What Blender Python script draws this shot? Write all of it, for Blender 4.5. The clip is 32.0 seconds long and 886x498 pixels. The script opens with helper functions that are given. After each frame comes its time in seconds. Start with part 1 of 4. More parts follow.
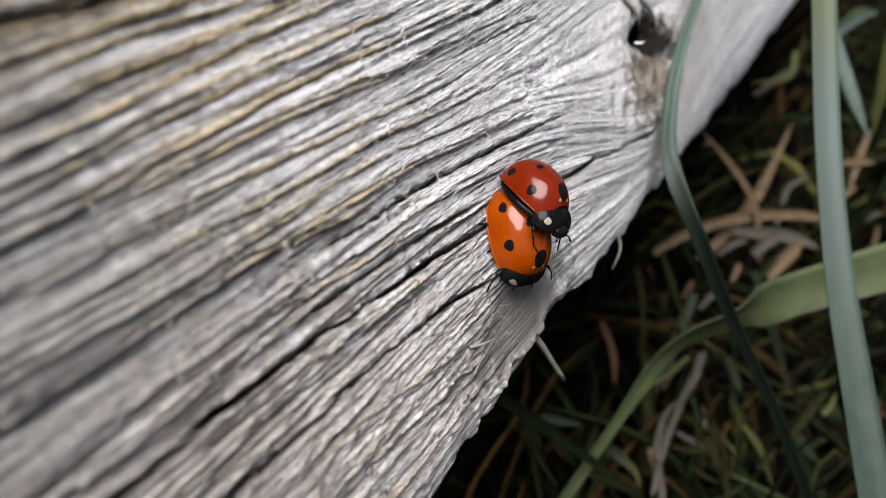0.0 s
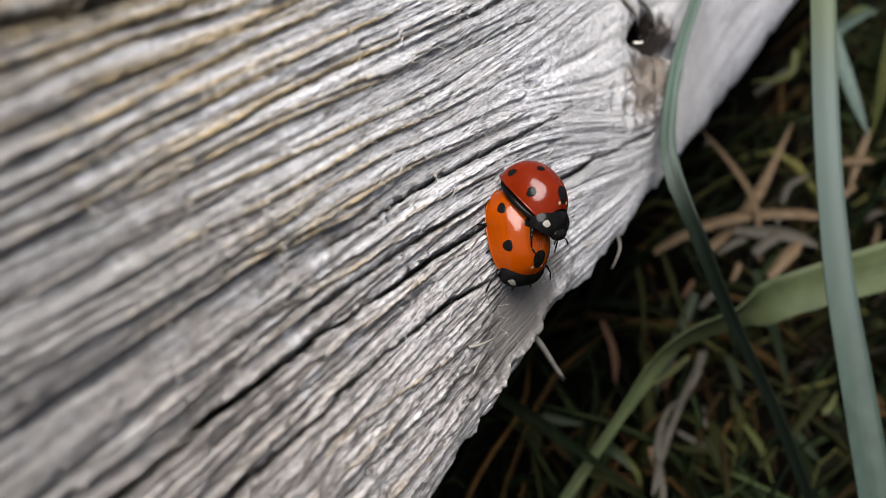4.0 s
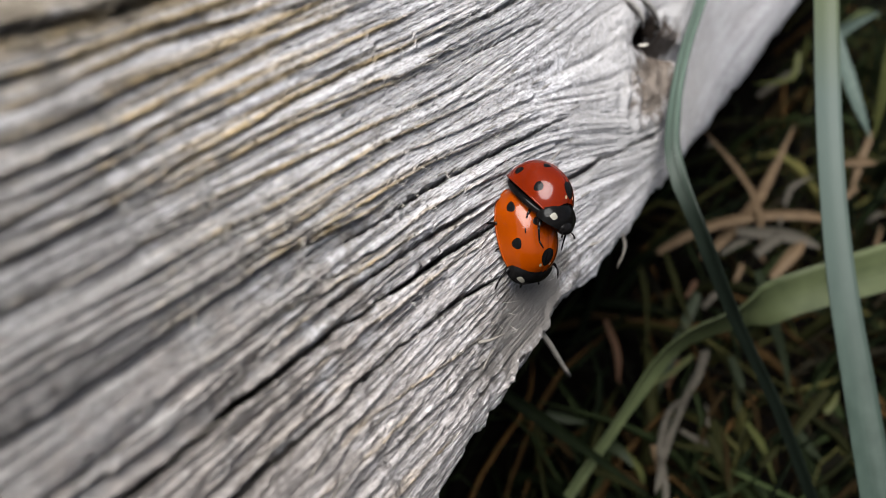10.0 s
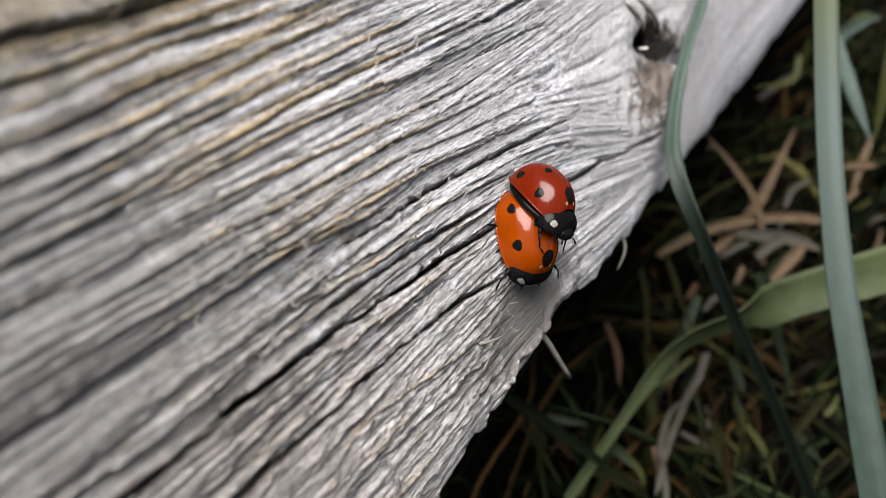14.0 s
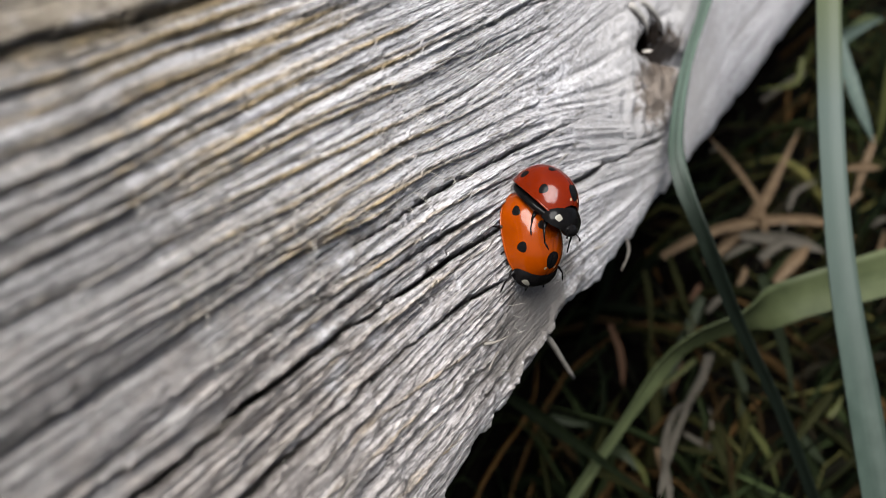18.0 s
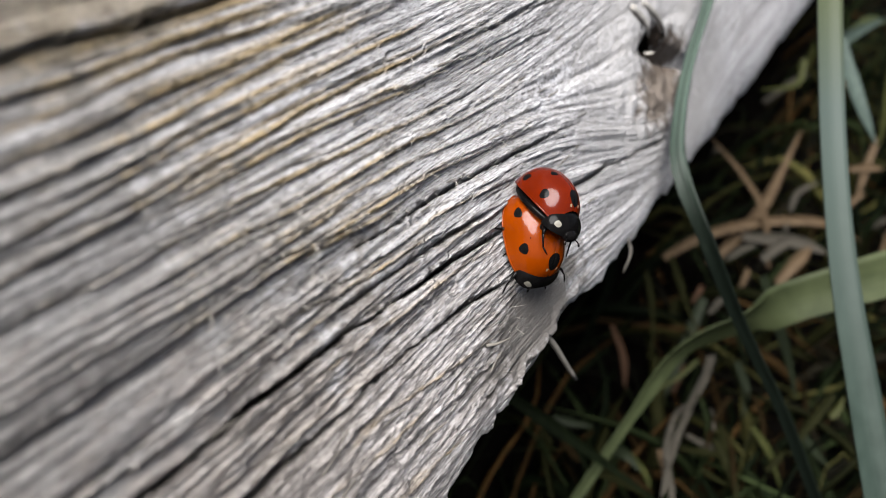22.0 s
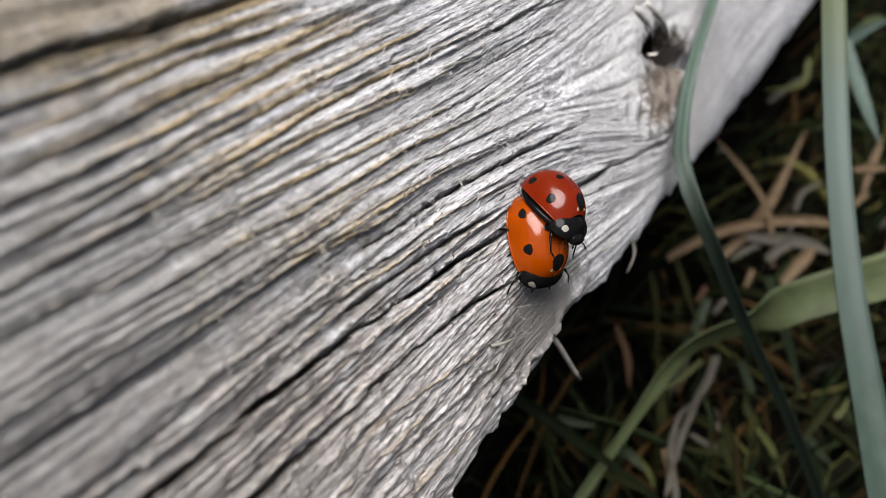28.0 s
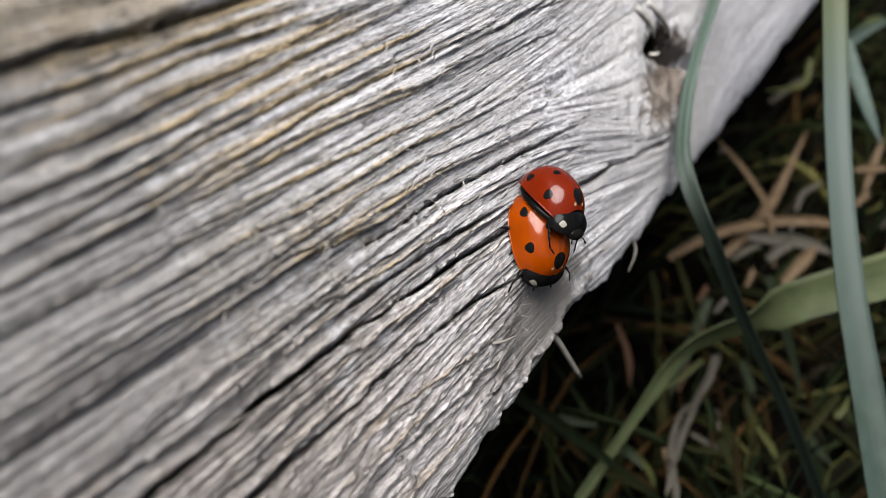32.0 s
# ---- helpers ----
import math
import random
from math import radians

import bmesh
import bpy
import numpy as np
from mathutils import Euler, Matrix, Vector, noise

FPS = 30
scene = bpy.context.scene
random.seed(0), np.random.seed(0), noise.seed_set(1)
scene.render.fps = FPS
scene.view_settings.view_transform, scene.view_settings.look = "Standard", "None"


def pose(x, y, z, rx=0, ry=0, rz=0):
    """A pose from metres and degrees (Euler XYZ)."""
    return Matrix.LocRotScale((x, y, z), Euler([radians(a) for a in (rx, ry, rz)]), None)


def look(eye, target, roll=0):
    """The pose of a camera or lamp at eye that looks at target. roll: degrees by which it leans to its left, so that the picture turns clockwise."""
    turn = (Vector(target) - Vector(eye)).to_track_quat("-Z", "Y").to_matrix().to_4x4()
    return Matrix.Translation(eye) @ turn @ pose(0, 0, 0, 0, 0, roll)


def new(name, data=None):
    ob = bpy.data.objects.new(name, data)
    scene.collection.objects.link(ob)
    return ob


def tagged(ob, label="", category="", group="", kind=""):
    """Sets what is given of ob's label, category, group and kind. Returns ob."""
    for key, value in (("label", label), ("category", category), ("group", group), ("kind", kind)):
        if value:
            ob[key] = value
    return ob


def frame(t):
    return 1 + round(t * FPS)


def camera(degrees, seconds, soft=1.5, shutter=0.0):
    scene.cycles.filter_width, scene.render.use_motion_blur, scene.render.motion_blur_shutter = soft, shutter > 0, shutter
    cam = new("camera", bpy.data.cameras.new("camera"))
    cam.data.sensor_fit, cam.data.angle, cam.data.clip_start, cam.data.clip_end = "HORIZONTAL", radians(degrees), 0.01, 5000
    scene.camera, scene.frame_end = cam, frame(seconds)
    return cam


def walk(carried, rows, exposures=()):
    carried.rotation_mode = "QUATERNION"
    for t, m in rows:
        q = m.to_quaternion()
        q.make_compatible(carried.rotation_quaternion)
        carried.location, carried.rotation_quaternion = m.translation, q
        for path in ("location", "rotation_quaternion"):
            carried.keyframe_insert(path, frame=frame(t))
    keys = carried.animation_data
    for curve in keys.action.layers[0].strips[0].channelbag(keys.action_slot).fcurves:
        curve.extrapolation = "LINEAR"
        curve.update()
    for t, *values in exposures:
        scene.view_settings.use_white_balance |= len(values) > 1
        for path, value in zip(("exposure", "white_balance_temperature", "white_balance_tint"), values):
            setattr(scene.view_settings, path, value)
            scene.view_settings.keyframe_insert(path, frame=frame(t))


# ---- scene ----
MM = 0.001
cam = camera(63.06, 32.0, soft=0.5)
# shallow macro focus on the two beetles
cam.data.dof.use_dof = True
cam.data.dof.focus_distance = 0.0550
cam.data.dof.aperture_fstop = 31.0
PATH = [
    (0.0, pose(-0.03858, -0.01070, 0.08909, 51.108, -10.204, -58.368)),
    (0.5, pose(-0.03835, -0.01078, 0.08914, 51.068, -10.149, -58.376)),
    (1.0, pose(-0.03848, -0.01079, 0.08913, 51.094, -10.188, -58.292)),
    (1.5, pose(-0.03846, -0.01082, 0.08921, 51.066, -10.174, -58.297)),
    (2.0, pose(-0.03841, -0.01086, 0.08932, 51.049, -10.116, -58.247)),
    (2.5, pose(-0.03832, -0.01084, 0.08931, 51.039, -10.070, -58.256)),
    (3.0, pose(-0.03837, -0.01096, 0.08931, 51.097, -10.048, -58.226)),
    (3.5, pose(-0.03845, -0.01092, 0.08932, 51.131, -9.991, -58.291)),
    (5.5, pose(-0.03913, -0.01073, 0.08887, 51.076, -10.555, -58.768)),
    (6.0, pose(-0.03941, -0.01042, 0.08882, 51.879, -10.704, -59.146)),
    (6.5, pose(-0.03979, -0.01043, 0.08903, 51.661, -10.584, -58.725)),
    (7.0, pose(-0.04004, -0.01051, 0.08922, 51.493, -10.498, -58.492)),
    (7.5, pose(-0.04018, -0.01064, 0.08925, 51.516, -10.347, -58.402)),
    (8.0, pose(-0.04011, -0.01063, 0.08931, 51.351, -10.404, -58.337)),
    (8.5, pose(-0.03972, -0.01070, 0.08953, 51.293, -10.242, -58.425)),
    (9.0, pose(-0.03938, -0.01069, 0.08974, 51.266, -10.091, -58.454)),
    (9.5, pose(-0.03963, -0.01078, 0.08974, 51.159, -10.087, -58.205)),
    (10.0, pose(-0.03990, -0.01080, 0.08970, 51.112, -10.100, -58.148)),
    (10.5, pose(-0.03973, -0.01084, 0.08980, 51.161, -10.073, -58.167)),
    (11.0, pose(-0.04002, -0.01082, 0.08977, 51.217, -10.051, -58.117)),
    (11.5, pose(-0.04020, -0.01087, 0.08976, 51.270, -10.129, -58.071)),
    (12.0, pose(-0.04022, -0.01092, 0.08973, 51.125, -10.201, -58.057)),
    (12.5, pose(-0.04003, -0.01097, 0.08973, 51.082, -10.264, -58.142)),
    (13.0, pose(-0.03990, -0.01095, 0.08979, 51.133, -10.179, -58.186)),
    (13.5, pose(-0.04008, -0.01093, 0.08977, 51.136, -10.226, -58.139)),
    (14.0, pose(-0.04018, -0.01095, 0.08988, 51.272, -10.111, -58.022)),
    (14.5, pose(-0.04042, -0.01098, 0.08989, 51.349, -10.147, -57.939)),
    (16.5, pose(-0.04066, -0.01099, 0.09001, 51.440, -10.045, -57.864)),
    (17.0, pose(-0.04053, -0.01096, 0.09008, 51.370, -10.114, -57.909)),
    (17.5, pose(-0.04063, -0.01098, 0.09013, 51.339, -10.036, -57.805)),
    (18.0, pose(-0.04066, -0.01095, 0.09016, 51.369, -10.009, -57.817)),
    (18.5, pose(-0.04060, -0.01097, 0.09009, 51.413, -10.006, -57.868)),
    (19.0, pose(-0.04065, -0.01101, 0.09015, 51.443, -9.906, -57.843)),
    (19.5, pose(-0.04054, -0.01097, 0.09022, 51.390, -9.896, -57.885)),
    (20.0, pose(-0.04063, -0.01097, 0.09031, 51.351, -9.913, -57.733)),
    (20.5, pose(-0.04077, -0.01100, 0.09020, 51.332, -9.883, -57.766)),
    (21.0, pose(-0.04069, -0.01098, 0.09024, 51.378, -9.908, -57.805)),
    (21.5, pose(-0.04071, -0.01104, 0.09031, 51.375, -9.889, -57.725)),
    (22.0, pose(-0.04081, -0.01101, 0.09037, 51.432, -9.847, -57.709)),
    (22.5, pose(-0.04100, -0.01104, 0.09036, 51.450, -9.845, -57.613)),
    (23.0, pose(-0.04136, -0.01106, 0.09047, 51.488, -9.796, -57.500)),
    (23.5, pose(-0.04118, -0.01104, 0.09057, 51.476, -9.733, -57.543)),
    (24.0, pose(-0.04130, -0.01103, 0.09056, 51.527, -9.766, -57.516)),
    (24.5, pose(-0.04136, -0.01101, 0.09060, 51.540, -9.753, -57.514)),
    (25.0, pose(-0.04121, -0.01107, 0.09052, 51.550, -9.773, -57.533)),
    (25.5, pose(-0.04122, -0.01102, 0.09058, 51.447, -9.784, -57.480)),
    (27.5, pose(-0.04119, -0.01105, 0.09054, 51.379, -9.746, -57.437)),
    (28.0, pose(-0.04113, -0.01108, 0.09067, 51.391, -9.623, -57.460)),
    (28.5, pose(-0.04125, -0.01105, 0.09065, 51.376, -9.732, -57.407)),
    (29.0, pose(-0.04138, -0.01103, 0.09064, 51.449, -9.764, -57.390)),
    (29.5, pose(-0.04140, -0.01108, 0.09065, 51.455, -9.748, -57.383)),
    (30.0, pose(-0.04125, -0.01110, 0.09058, 51.407, -9.699, -57.437)),
    (30.5, pose(-0.04124, -0.01109, 0.09064, 51.377, -9.698, -57.399)),
    (31.0, pose(-0.04140, -0.01110, 0.09064, 51.462, -9.649, -57.395)),
    (31.5, pose(-0.04160, -0.01117, 0.09074, 51.393, -9.699, -57.235)),
    (32.0, pose(-0.04143, -0.01118, 0.09071, 51.364, -9.676, -57.315)),
]
walk(cam, PATH)

# ---- light: a bright overcast sky ----
SUN_ELEV, SUN_TURN = radians(64), radians(284)
world = bpy.data.worlds.new("overcast_sky")
scene.world = world
world.use_nodes = True
wn, wl = world.node_tree.nodes, world.node_tree.links
sky = wn.new("ShaderNodeTexSky")
sky.sky_type = "NISHITA"
sky.sun_disc = False
sky.sun_elevation, sky.sun_rotation = SUN_ELEV, SUN_TURN
sky.dust_density, sky.air_density, sky.ozone_density = 6.0, 0.9, 1.0
wn["Background"].inputs["Strength"].default_value = 0.05
grey = wn.new("ShaderNodeHueSaturation")
grey.inputs["Saturation"].default_value = 0.75
wl.new(sky.outputs[0], grey.inputs["Color"])
wl.new(grey.outputs[0], wn["Background"].inputs["Color"])
sun = new("sun", bpy.data.lights.new("sun", "SUN"))
sun.data.energy, sun.data.angle, sun.data.color = 4.0, radians(48), (1.0, 0.99, 0.98)
sun.matrix_world = look((-0.42, 0.10, 0.90), (0, 0, 0))
scene.view_settings.exposure = 1.62


# ---- materials ----
def mat(name, rough=0.6, spec=0.5):
    m = bpy.data.materials.new(name)
    m.use_nodes = True
    n = m.node_tree.nodes
    b = n["Principled BSDF"]
    b.inputs["Roughness"].default_value = rough
    b.inputs["Specular IOR Level"].default_value = spec
    return m, n, m.node_tree.links, b


def tex_noise(n, l, vec, scale, detail=3.0, rough=0.55):
    t = n.new("ShaderNodeTexNoise")
    t.inputs["Scale"].default_value, t.inputs["Detail"].default_value, t.inputs["Roughness"].default_value = scale, detail, rough
    l.new(vec, t.inputs["Vector"])
    return t.outputs["Fac"]


def ramp(n, l, fac, stops):
    r = n.new("ShaderNodeValToRGB")
    while len(r.color_ramp.elements) < len(stops):
        r.color_ramp.elements.new(0.5)
    for e, (p, c) in zip(r.color_ramp.elements, stops):
        e.position, e.color = p, (*c, 1)
    l.new(fac, r.inputs[0])
    return r.outputs[0]


def mix(n, l, fac, a, b, mode="MIX"):
    m = n.new("ShaderNodeMix")
    m.data_type, m.blend_type = "RGBA", mode
    if isinstance(fac, float):
        m.inputs[0].default_value = fac
    else:
        l.new(fac, m.inputs[0])
    for s, v in ((m.inputs[6], a), (m.inputs[7], b)):
        if isinstance(v, tuple):
            s.default_value = (*v, 1)
        else:
            l.new(v, s)
    return m.outputs[2]


def scaled(n, l, vec, k):
    m = n.new("ShaderNodeMapping")
    m.inputs["Scale"].default_value = k
    l.new(vec, m.inputs["Vector"])
    return m.outputs[0]


def bump(n, l, b, height, strength, distance):
    u = n.new("ShaderNodeBump")
    u.inputs["Strength"].default_value, u.inputs["Distance"].default_value = strength, distance
    l.new(height, u.inputs["Height"])
    l.new(u.outputs[0], b.inputs["Normal"])


def stain_shade_mask(n, l, obj, mid, inverse, most):
    """A ragged mask round a point of the face, for stains and for painted shade."""
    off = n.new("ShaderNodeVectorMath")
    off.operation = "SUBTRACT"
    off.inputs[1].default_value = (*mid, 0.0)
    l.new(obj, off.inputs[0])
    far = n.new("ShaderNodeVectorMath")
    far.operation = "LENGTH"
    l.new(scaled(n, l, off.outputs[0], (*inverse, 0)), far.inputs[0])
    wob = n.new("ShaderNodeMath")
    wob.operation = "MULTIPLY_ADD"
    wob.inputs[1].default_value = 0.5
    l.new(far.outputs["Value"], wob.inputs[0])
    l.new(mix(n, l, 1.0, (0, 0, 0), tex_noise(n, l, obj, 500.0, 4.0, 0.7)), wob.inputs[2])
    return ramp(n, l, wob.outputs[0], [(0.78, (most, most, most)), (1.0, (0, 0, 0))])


def wood_material():
    """Silver-grey weathered softwood; the map 'grain' holds x and the grain line in mm."""
    m, n, l, b = mat("weathered_wood", 0.9, 0.06)
    uv = n.new("ShaderNodeUVMap")
    uv.uv_map = "grain"
    v = uv.outputs[0]
    obj = n.new("ShaderNodeTexCoord").outputs["Object"]
    bands = tex_noise(n, l, scaled(n, l, v, (0.015, 1.3, 1)), 1.0, 2.0)
    late = n.new("ShaderNodeUVMap")
    late.uv_map = "late_wood"
    split = n.new("ShaderNodeSeparateXYZ")
    l.new(late.outputs[0], split.inputs[0])
    amber = mix(n, l, 1.0, split.outputs[0], tex_noise(n, l, scaled(n, l, v, (0.2, 3.0, 1)), 1.0, 2.0), "MULTIPLY")
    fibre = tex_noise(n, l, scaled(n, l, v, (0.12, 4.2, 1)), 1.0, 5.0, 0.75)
    flecks = tex_noise(n, l, scaled(n, l, v, (0.6, 5.5, 1)), 1.0, 4.0, 0.75)
    micro = tex_noise(n, l, scaled(n, l, v, (1.6, 9.0, 1)), 1.0, 3.0, 0.8)
    blot = tex_noise(n, l, obj, 110.0, 4.0)
    base = ramp(n, l, bands, [(0.30, (0.293, 0.291, 0.299)), (0.48, (0.376, 0.375, 0.387)), (0.65, (0.459, 0.460, 0.478))])
    c = mix(n, l, ramp(n, l, amber, [(0.06, (0, 0, 0)), (0.32, (0.92, 0.92, 0.92))]), base, (0.35, 0.268, 0.148))
    c = mix(n, l, stain_shade_mask(n, l, obj, (-0.031, 0.0130), (42, 80), 0.7), c, (0.21, 0.205, 0.20))
    c = mix(n, l, stain_shade_mask(n, l, obj, (-0.033, 0.0210), (60, 65), 0.75), c, (0.20, 0.196, 0.192))
    c = mix(n, l, stain_shade_mask(n, l, obj, (-0.032, 0.0080), (42, 70), 0.75), c, (0.205, 0.198, 0.193))
    c = mix(n, l, stain_shade_mask(n, l, obj, (-0.0235, 0.0325), (70, 330), 0.85), c, (0.20, 0.17, 0.125))
    c = mix(n, l, stain_shade_mask(n, l, obj, (-0.020, 0.000), (26, 60), 0.42), c, (0.26, 0.228, 0.205))
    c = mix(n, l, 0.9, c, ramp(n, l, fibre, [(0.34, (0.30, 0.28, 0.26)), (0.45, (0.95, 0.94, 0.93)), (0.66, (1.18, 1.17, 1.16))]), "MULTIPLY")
    c = mix(n, l, 0.75, c, ramp(n, l, flecks, [(0.38, (0.34, 0.32, 0.30)), (0.50, (1.0, 1.0, 1.0)), (0.66, (1.22, 1.21, 1.20))]), "MULTIPLY")
    c = mix(n, l, 0.7, c, ramp(n, l, micro, [(0.38, (0.34, 0.32, 0.30)), (0.5, (1.0, 1.0, 1.0)), (0.62, (1.25, 1.25, 1.25))]), "MULTIPLY")
    c = mix(n, l, 0.6, c, ramp(n, l, blot, [(0.3, (0.76, 0.75, 0.74)), (0.6, (1.06, 1.06, 1.07))]), "MULTIPLY")
    # a darker grey-brown patch over the smooth worn wood by the edge
    c = mix(n, l, stain_shade_mask(n, l, obj, (0.0055, -0.0004), (78, 215), 0.92), c, (0.098, 0.090, 0.083))
    c = mix(n, l, stain_shade_mask(n, l, obj, (0.045, 0.011), (32, 52), 0.75), c, (0.26, 0.252, 0.248))
    # rusty resin below the knot; shade painted dark into its hole and side groove
    c = mix(n, l, stain_shade_mask(n, l, obj, (0.0430, 0.0080), (115, 190), 0.85), c, (0.075, 0.056, 0.040))
    c = mix(n, l, stain_shade_mask(n, l, obj, (0.0445, 0.0132), (140, 420), 1.0), c, (0.012, 0.009, 0.007))
    c = mix(n, l, stain_shade_mask(n, l, obj, (0.0495, 0.0105), (140, 400), 0.85), c, (0.045, 0.034, 0.026))
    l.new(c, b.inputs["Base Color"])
    add = n.new("ShaderNodeMath")
    add.operation = "ADD"
    l.new(fibre, add.inputs[0])
    l.new(mix(n, l, 0.5, (0, 0, 0), flecks), add.inputs[1])
    more = n.new("ShaderNodeMath")
    more.operation = "MULTIPLY_ADD"
    more.inputs[1].default_value = 0.35
    l.new(micro, more.inputs[0])
    l.new(add.outputs[0], more.inputs[2])
    bump(n, l, b, more.outputs[0], 1.0, 0.00026)
    return m


def plain(name, color, rough, spec=0.5, vary=0.25, scale=400.0, coat=0.0, relief=0.00003):
    m, n, l, b = mat(name, rough, spec)
    obj = n.new("ShaderNodeTexCoord").outputs["Object"]
    f = tex_noise(n, l, obj, scale, 3.0)
    lo = tuple(c * (1 - vary) for c in color)
    hi = tuple(min(1, c * (1 + vary)) for c in color)
    l.new(ramp(n, l, f, [(0.3, lo), (0.7, hi)]), b.inputs["Base Color"])
    b.inputs["Coat Weight"].default_value = coat
    b.inputs["Coat Roughness"].default_value = 0.2
    bump(n, l, b, f, 0.15, relief)
    return m


def leaf_material(name, dark, light, rough=0.45, spec=0.4, through_light=0.25, tip=None, turns=(1.5, 2.6), mixed=False, top=None):
    """Grass: long veins along the blade (map 'leaf': across, along), duller patches, some light shining through."""
    m, n, l, b = mat(name, rough, spec)
    uv = n.new("ShaderNodeUVMap")
    uv.uv_map = "leaf"
    info = n.new("ShaderNodeObjectInfo")
    veins = tex_noise(n, l, scaled(n, l, uv.outputs[0], (26.0, 0.8, 1)), 1.0, 3.0)
    patch = tex_noise(n, l, scaled(n, l, uv.outputs[0], (1.5, 6.0, 1)), 1.0, 3.0)
    c = ramp(n, l, patch, [(0.3, dark), (0.7, light)])
    c = mix(n, l, 0.45, c, ramp(n, l, veins, [(0.35, (0.68, 0.70, 0.66)), (0.65, (1.2, 1.2, 1.15))]), "MULTIPLY")
    # random brightness per strand stands for lit and shaded ones
    if mixed:
        each = n.new("ShaderNodeNewGeometry").outputs["Random Per Island"]
        c = mix(n, l, 1.0, c, ramp(n, l, each, [(0.0, (0.20, 0.23, 0.20)), (0.5, (0.55, 0.56, 0.52)), (0.8, (1.5, 1.4, 1.3)), (1.0, (3.4, 3.1, 2.9))]), "MULTIPLY")
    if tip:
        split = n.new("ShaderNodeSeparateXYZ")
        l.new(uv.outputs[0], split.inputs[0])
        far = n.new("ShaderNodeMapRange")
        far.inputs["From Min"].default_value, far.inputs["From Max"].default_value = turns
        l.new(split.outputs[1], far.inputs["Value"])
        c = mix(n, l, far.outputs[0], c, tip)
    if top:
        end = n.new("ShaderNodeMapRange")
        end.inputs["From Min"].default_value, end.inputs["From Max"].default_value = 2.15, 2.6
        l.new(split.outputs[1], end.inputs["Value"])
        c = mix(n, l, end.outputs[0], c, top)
    l.new(c, b.inputs["Base Color"])
    bump(n, l, b, veins, 0.25, 0.0001)
    tr = n.new("ShaderNodeBsdfTranslucent")
    l.new(c, tr.inputs["Color"])
    mx = n.new("ShaderNodeMixShader")
    mx.inputs[0].default_value = through_light
    l.new(b.outputs[0], mx.inputs[1])
    l.new(tr.outputs[0], mx.inputs[2])
    l.new(mx.outputs[0], n["Material Output"].inputs["Surface"])
    return m


WOOD = wood_material()
FIBRE = plain("pale_wood_fibre", (0.44, 0.41, 0.37), 0.7, 0.3, 0.15, 900.0)
SPLINTER = plain("splintered_wood", (0.115, 0.105, 0.092), 0.8, 0.2, 0.3, 700.0)
ORANGE = plain("orange_wing_case", (0.128, 0.0195, 0.0002), 0.12, 0.19, 0.15, 380.0, 0.0, 0.0006)
RED = plain("red_wing_case", (0.066, 0.0052, 0.0004), 0.12, 0.17, 0.15, 380.0, 0.0, 0.0006)
BLACK = plain("black_cuticle", (0.003, 0.0028, 0.0028), 0.14, 0.06, 0.3, 900.0, 0.0)
DULL_CREAM = plain("dull_cream_marking", (0.17, 0.125, 0.075), 0.5, 0.3, 0.1, 900.0)
CREAM = plain("cream_marking", (0.13, 0.122, 0.10), 0.5, 0.4, 0.08, 900.0)
# the blade's shaded lower half is put into the dark base; tip is unshaded
SHADE_GREEN = leaf_material("shaded_bluish_grass", (0.0030, 0.0048, 0.0034), (0.0065, 0.0098, 0.0072), 0.5, 0.10, 0.03, (0.047, 0.066, 0.053), (1.4, 2.2))
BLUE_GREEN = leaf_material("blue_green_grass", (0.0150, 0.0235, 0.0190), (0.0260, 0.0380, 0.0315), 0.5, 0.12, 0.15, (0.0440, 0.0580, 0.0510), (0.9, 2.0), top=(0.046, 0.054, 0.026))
# this and the turf colours are near black: shade among the strands painted in
DARKENED_GREEN = leaf_material("shade_dark_grass", (0.0024, 0.0045, 0.0018), (0.0090, 0.0132, 0.0054), 0.7, 0.03, 0.1, mixed=True)
PALE_GREEN = leaf_material("pale_green_grass", (0.0250, 0.0320, 0.0140), (0.0430, 0.0520, 0.0240), 0.5, 0.12, 0.15)
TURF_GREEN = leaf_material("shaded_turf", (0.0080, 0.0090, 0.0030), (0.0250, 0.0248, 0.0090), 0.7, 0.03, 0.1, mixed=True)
TURF_STRAW = leaf_material("turf_straw", (0.0088, 0.0055, 0.0021), (0.0291, 0.0174, 0.0069), 0.8, 0.03, 0.1, mixed=True)
TURF_GREY = leaf_material("turf_litter", (0.0045, 0.0042, 0.0027), (0.0120, 0.0108, 0.0072), 0.8, 0.03, 0.1, mixed=True)
STRAW = leaf_material("dry_straw", (0.0437, 0.0270, 0.0137), (0.0832, 0.0562, 0.0312), 0.7, 0.2)
GREY_STRAW = leaf_material("old_grey_straw", (0.0261, 0.0235, 0.0183), (0.0490, 0.0431, 0.0342), 0.8, 0.2)
TORN = plain("torn_wood", (0.20, 0.19, 0.175), 0.9, 0.1, 0.35, 900.0)
RUST = leaf_material("rusty_stem", (0.0272, 0.0136, 0.0072), (0.0480, 0.0248, 0.0136), 0.8, 0.15)
DIM_BLUE = leaf_material("dull_bluish_grass", (0.0245, 0.0358, 0.0309), (0.0450, 0.0621, 0.0539), 0.6, 0.12, 0.1)
DIM_GREEN = leaf_material("dull_green_grass", (0.0059, 0.0086, 0.0038), (0.0127, 0.0170, 0.0086), 0.6, 0.12, 0.1)
OLIVE = leaf_material("yellow_green_grass", (0.0180, 0.0207, 0.0049), (0.0347, 0.0374, 0.0110), 0.6, 0.12, 0.1)
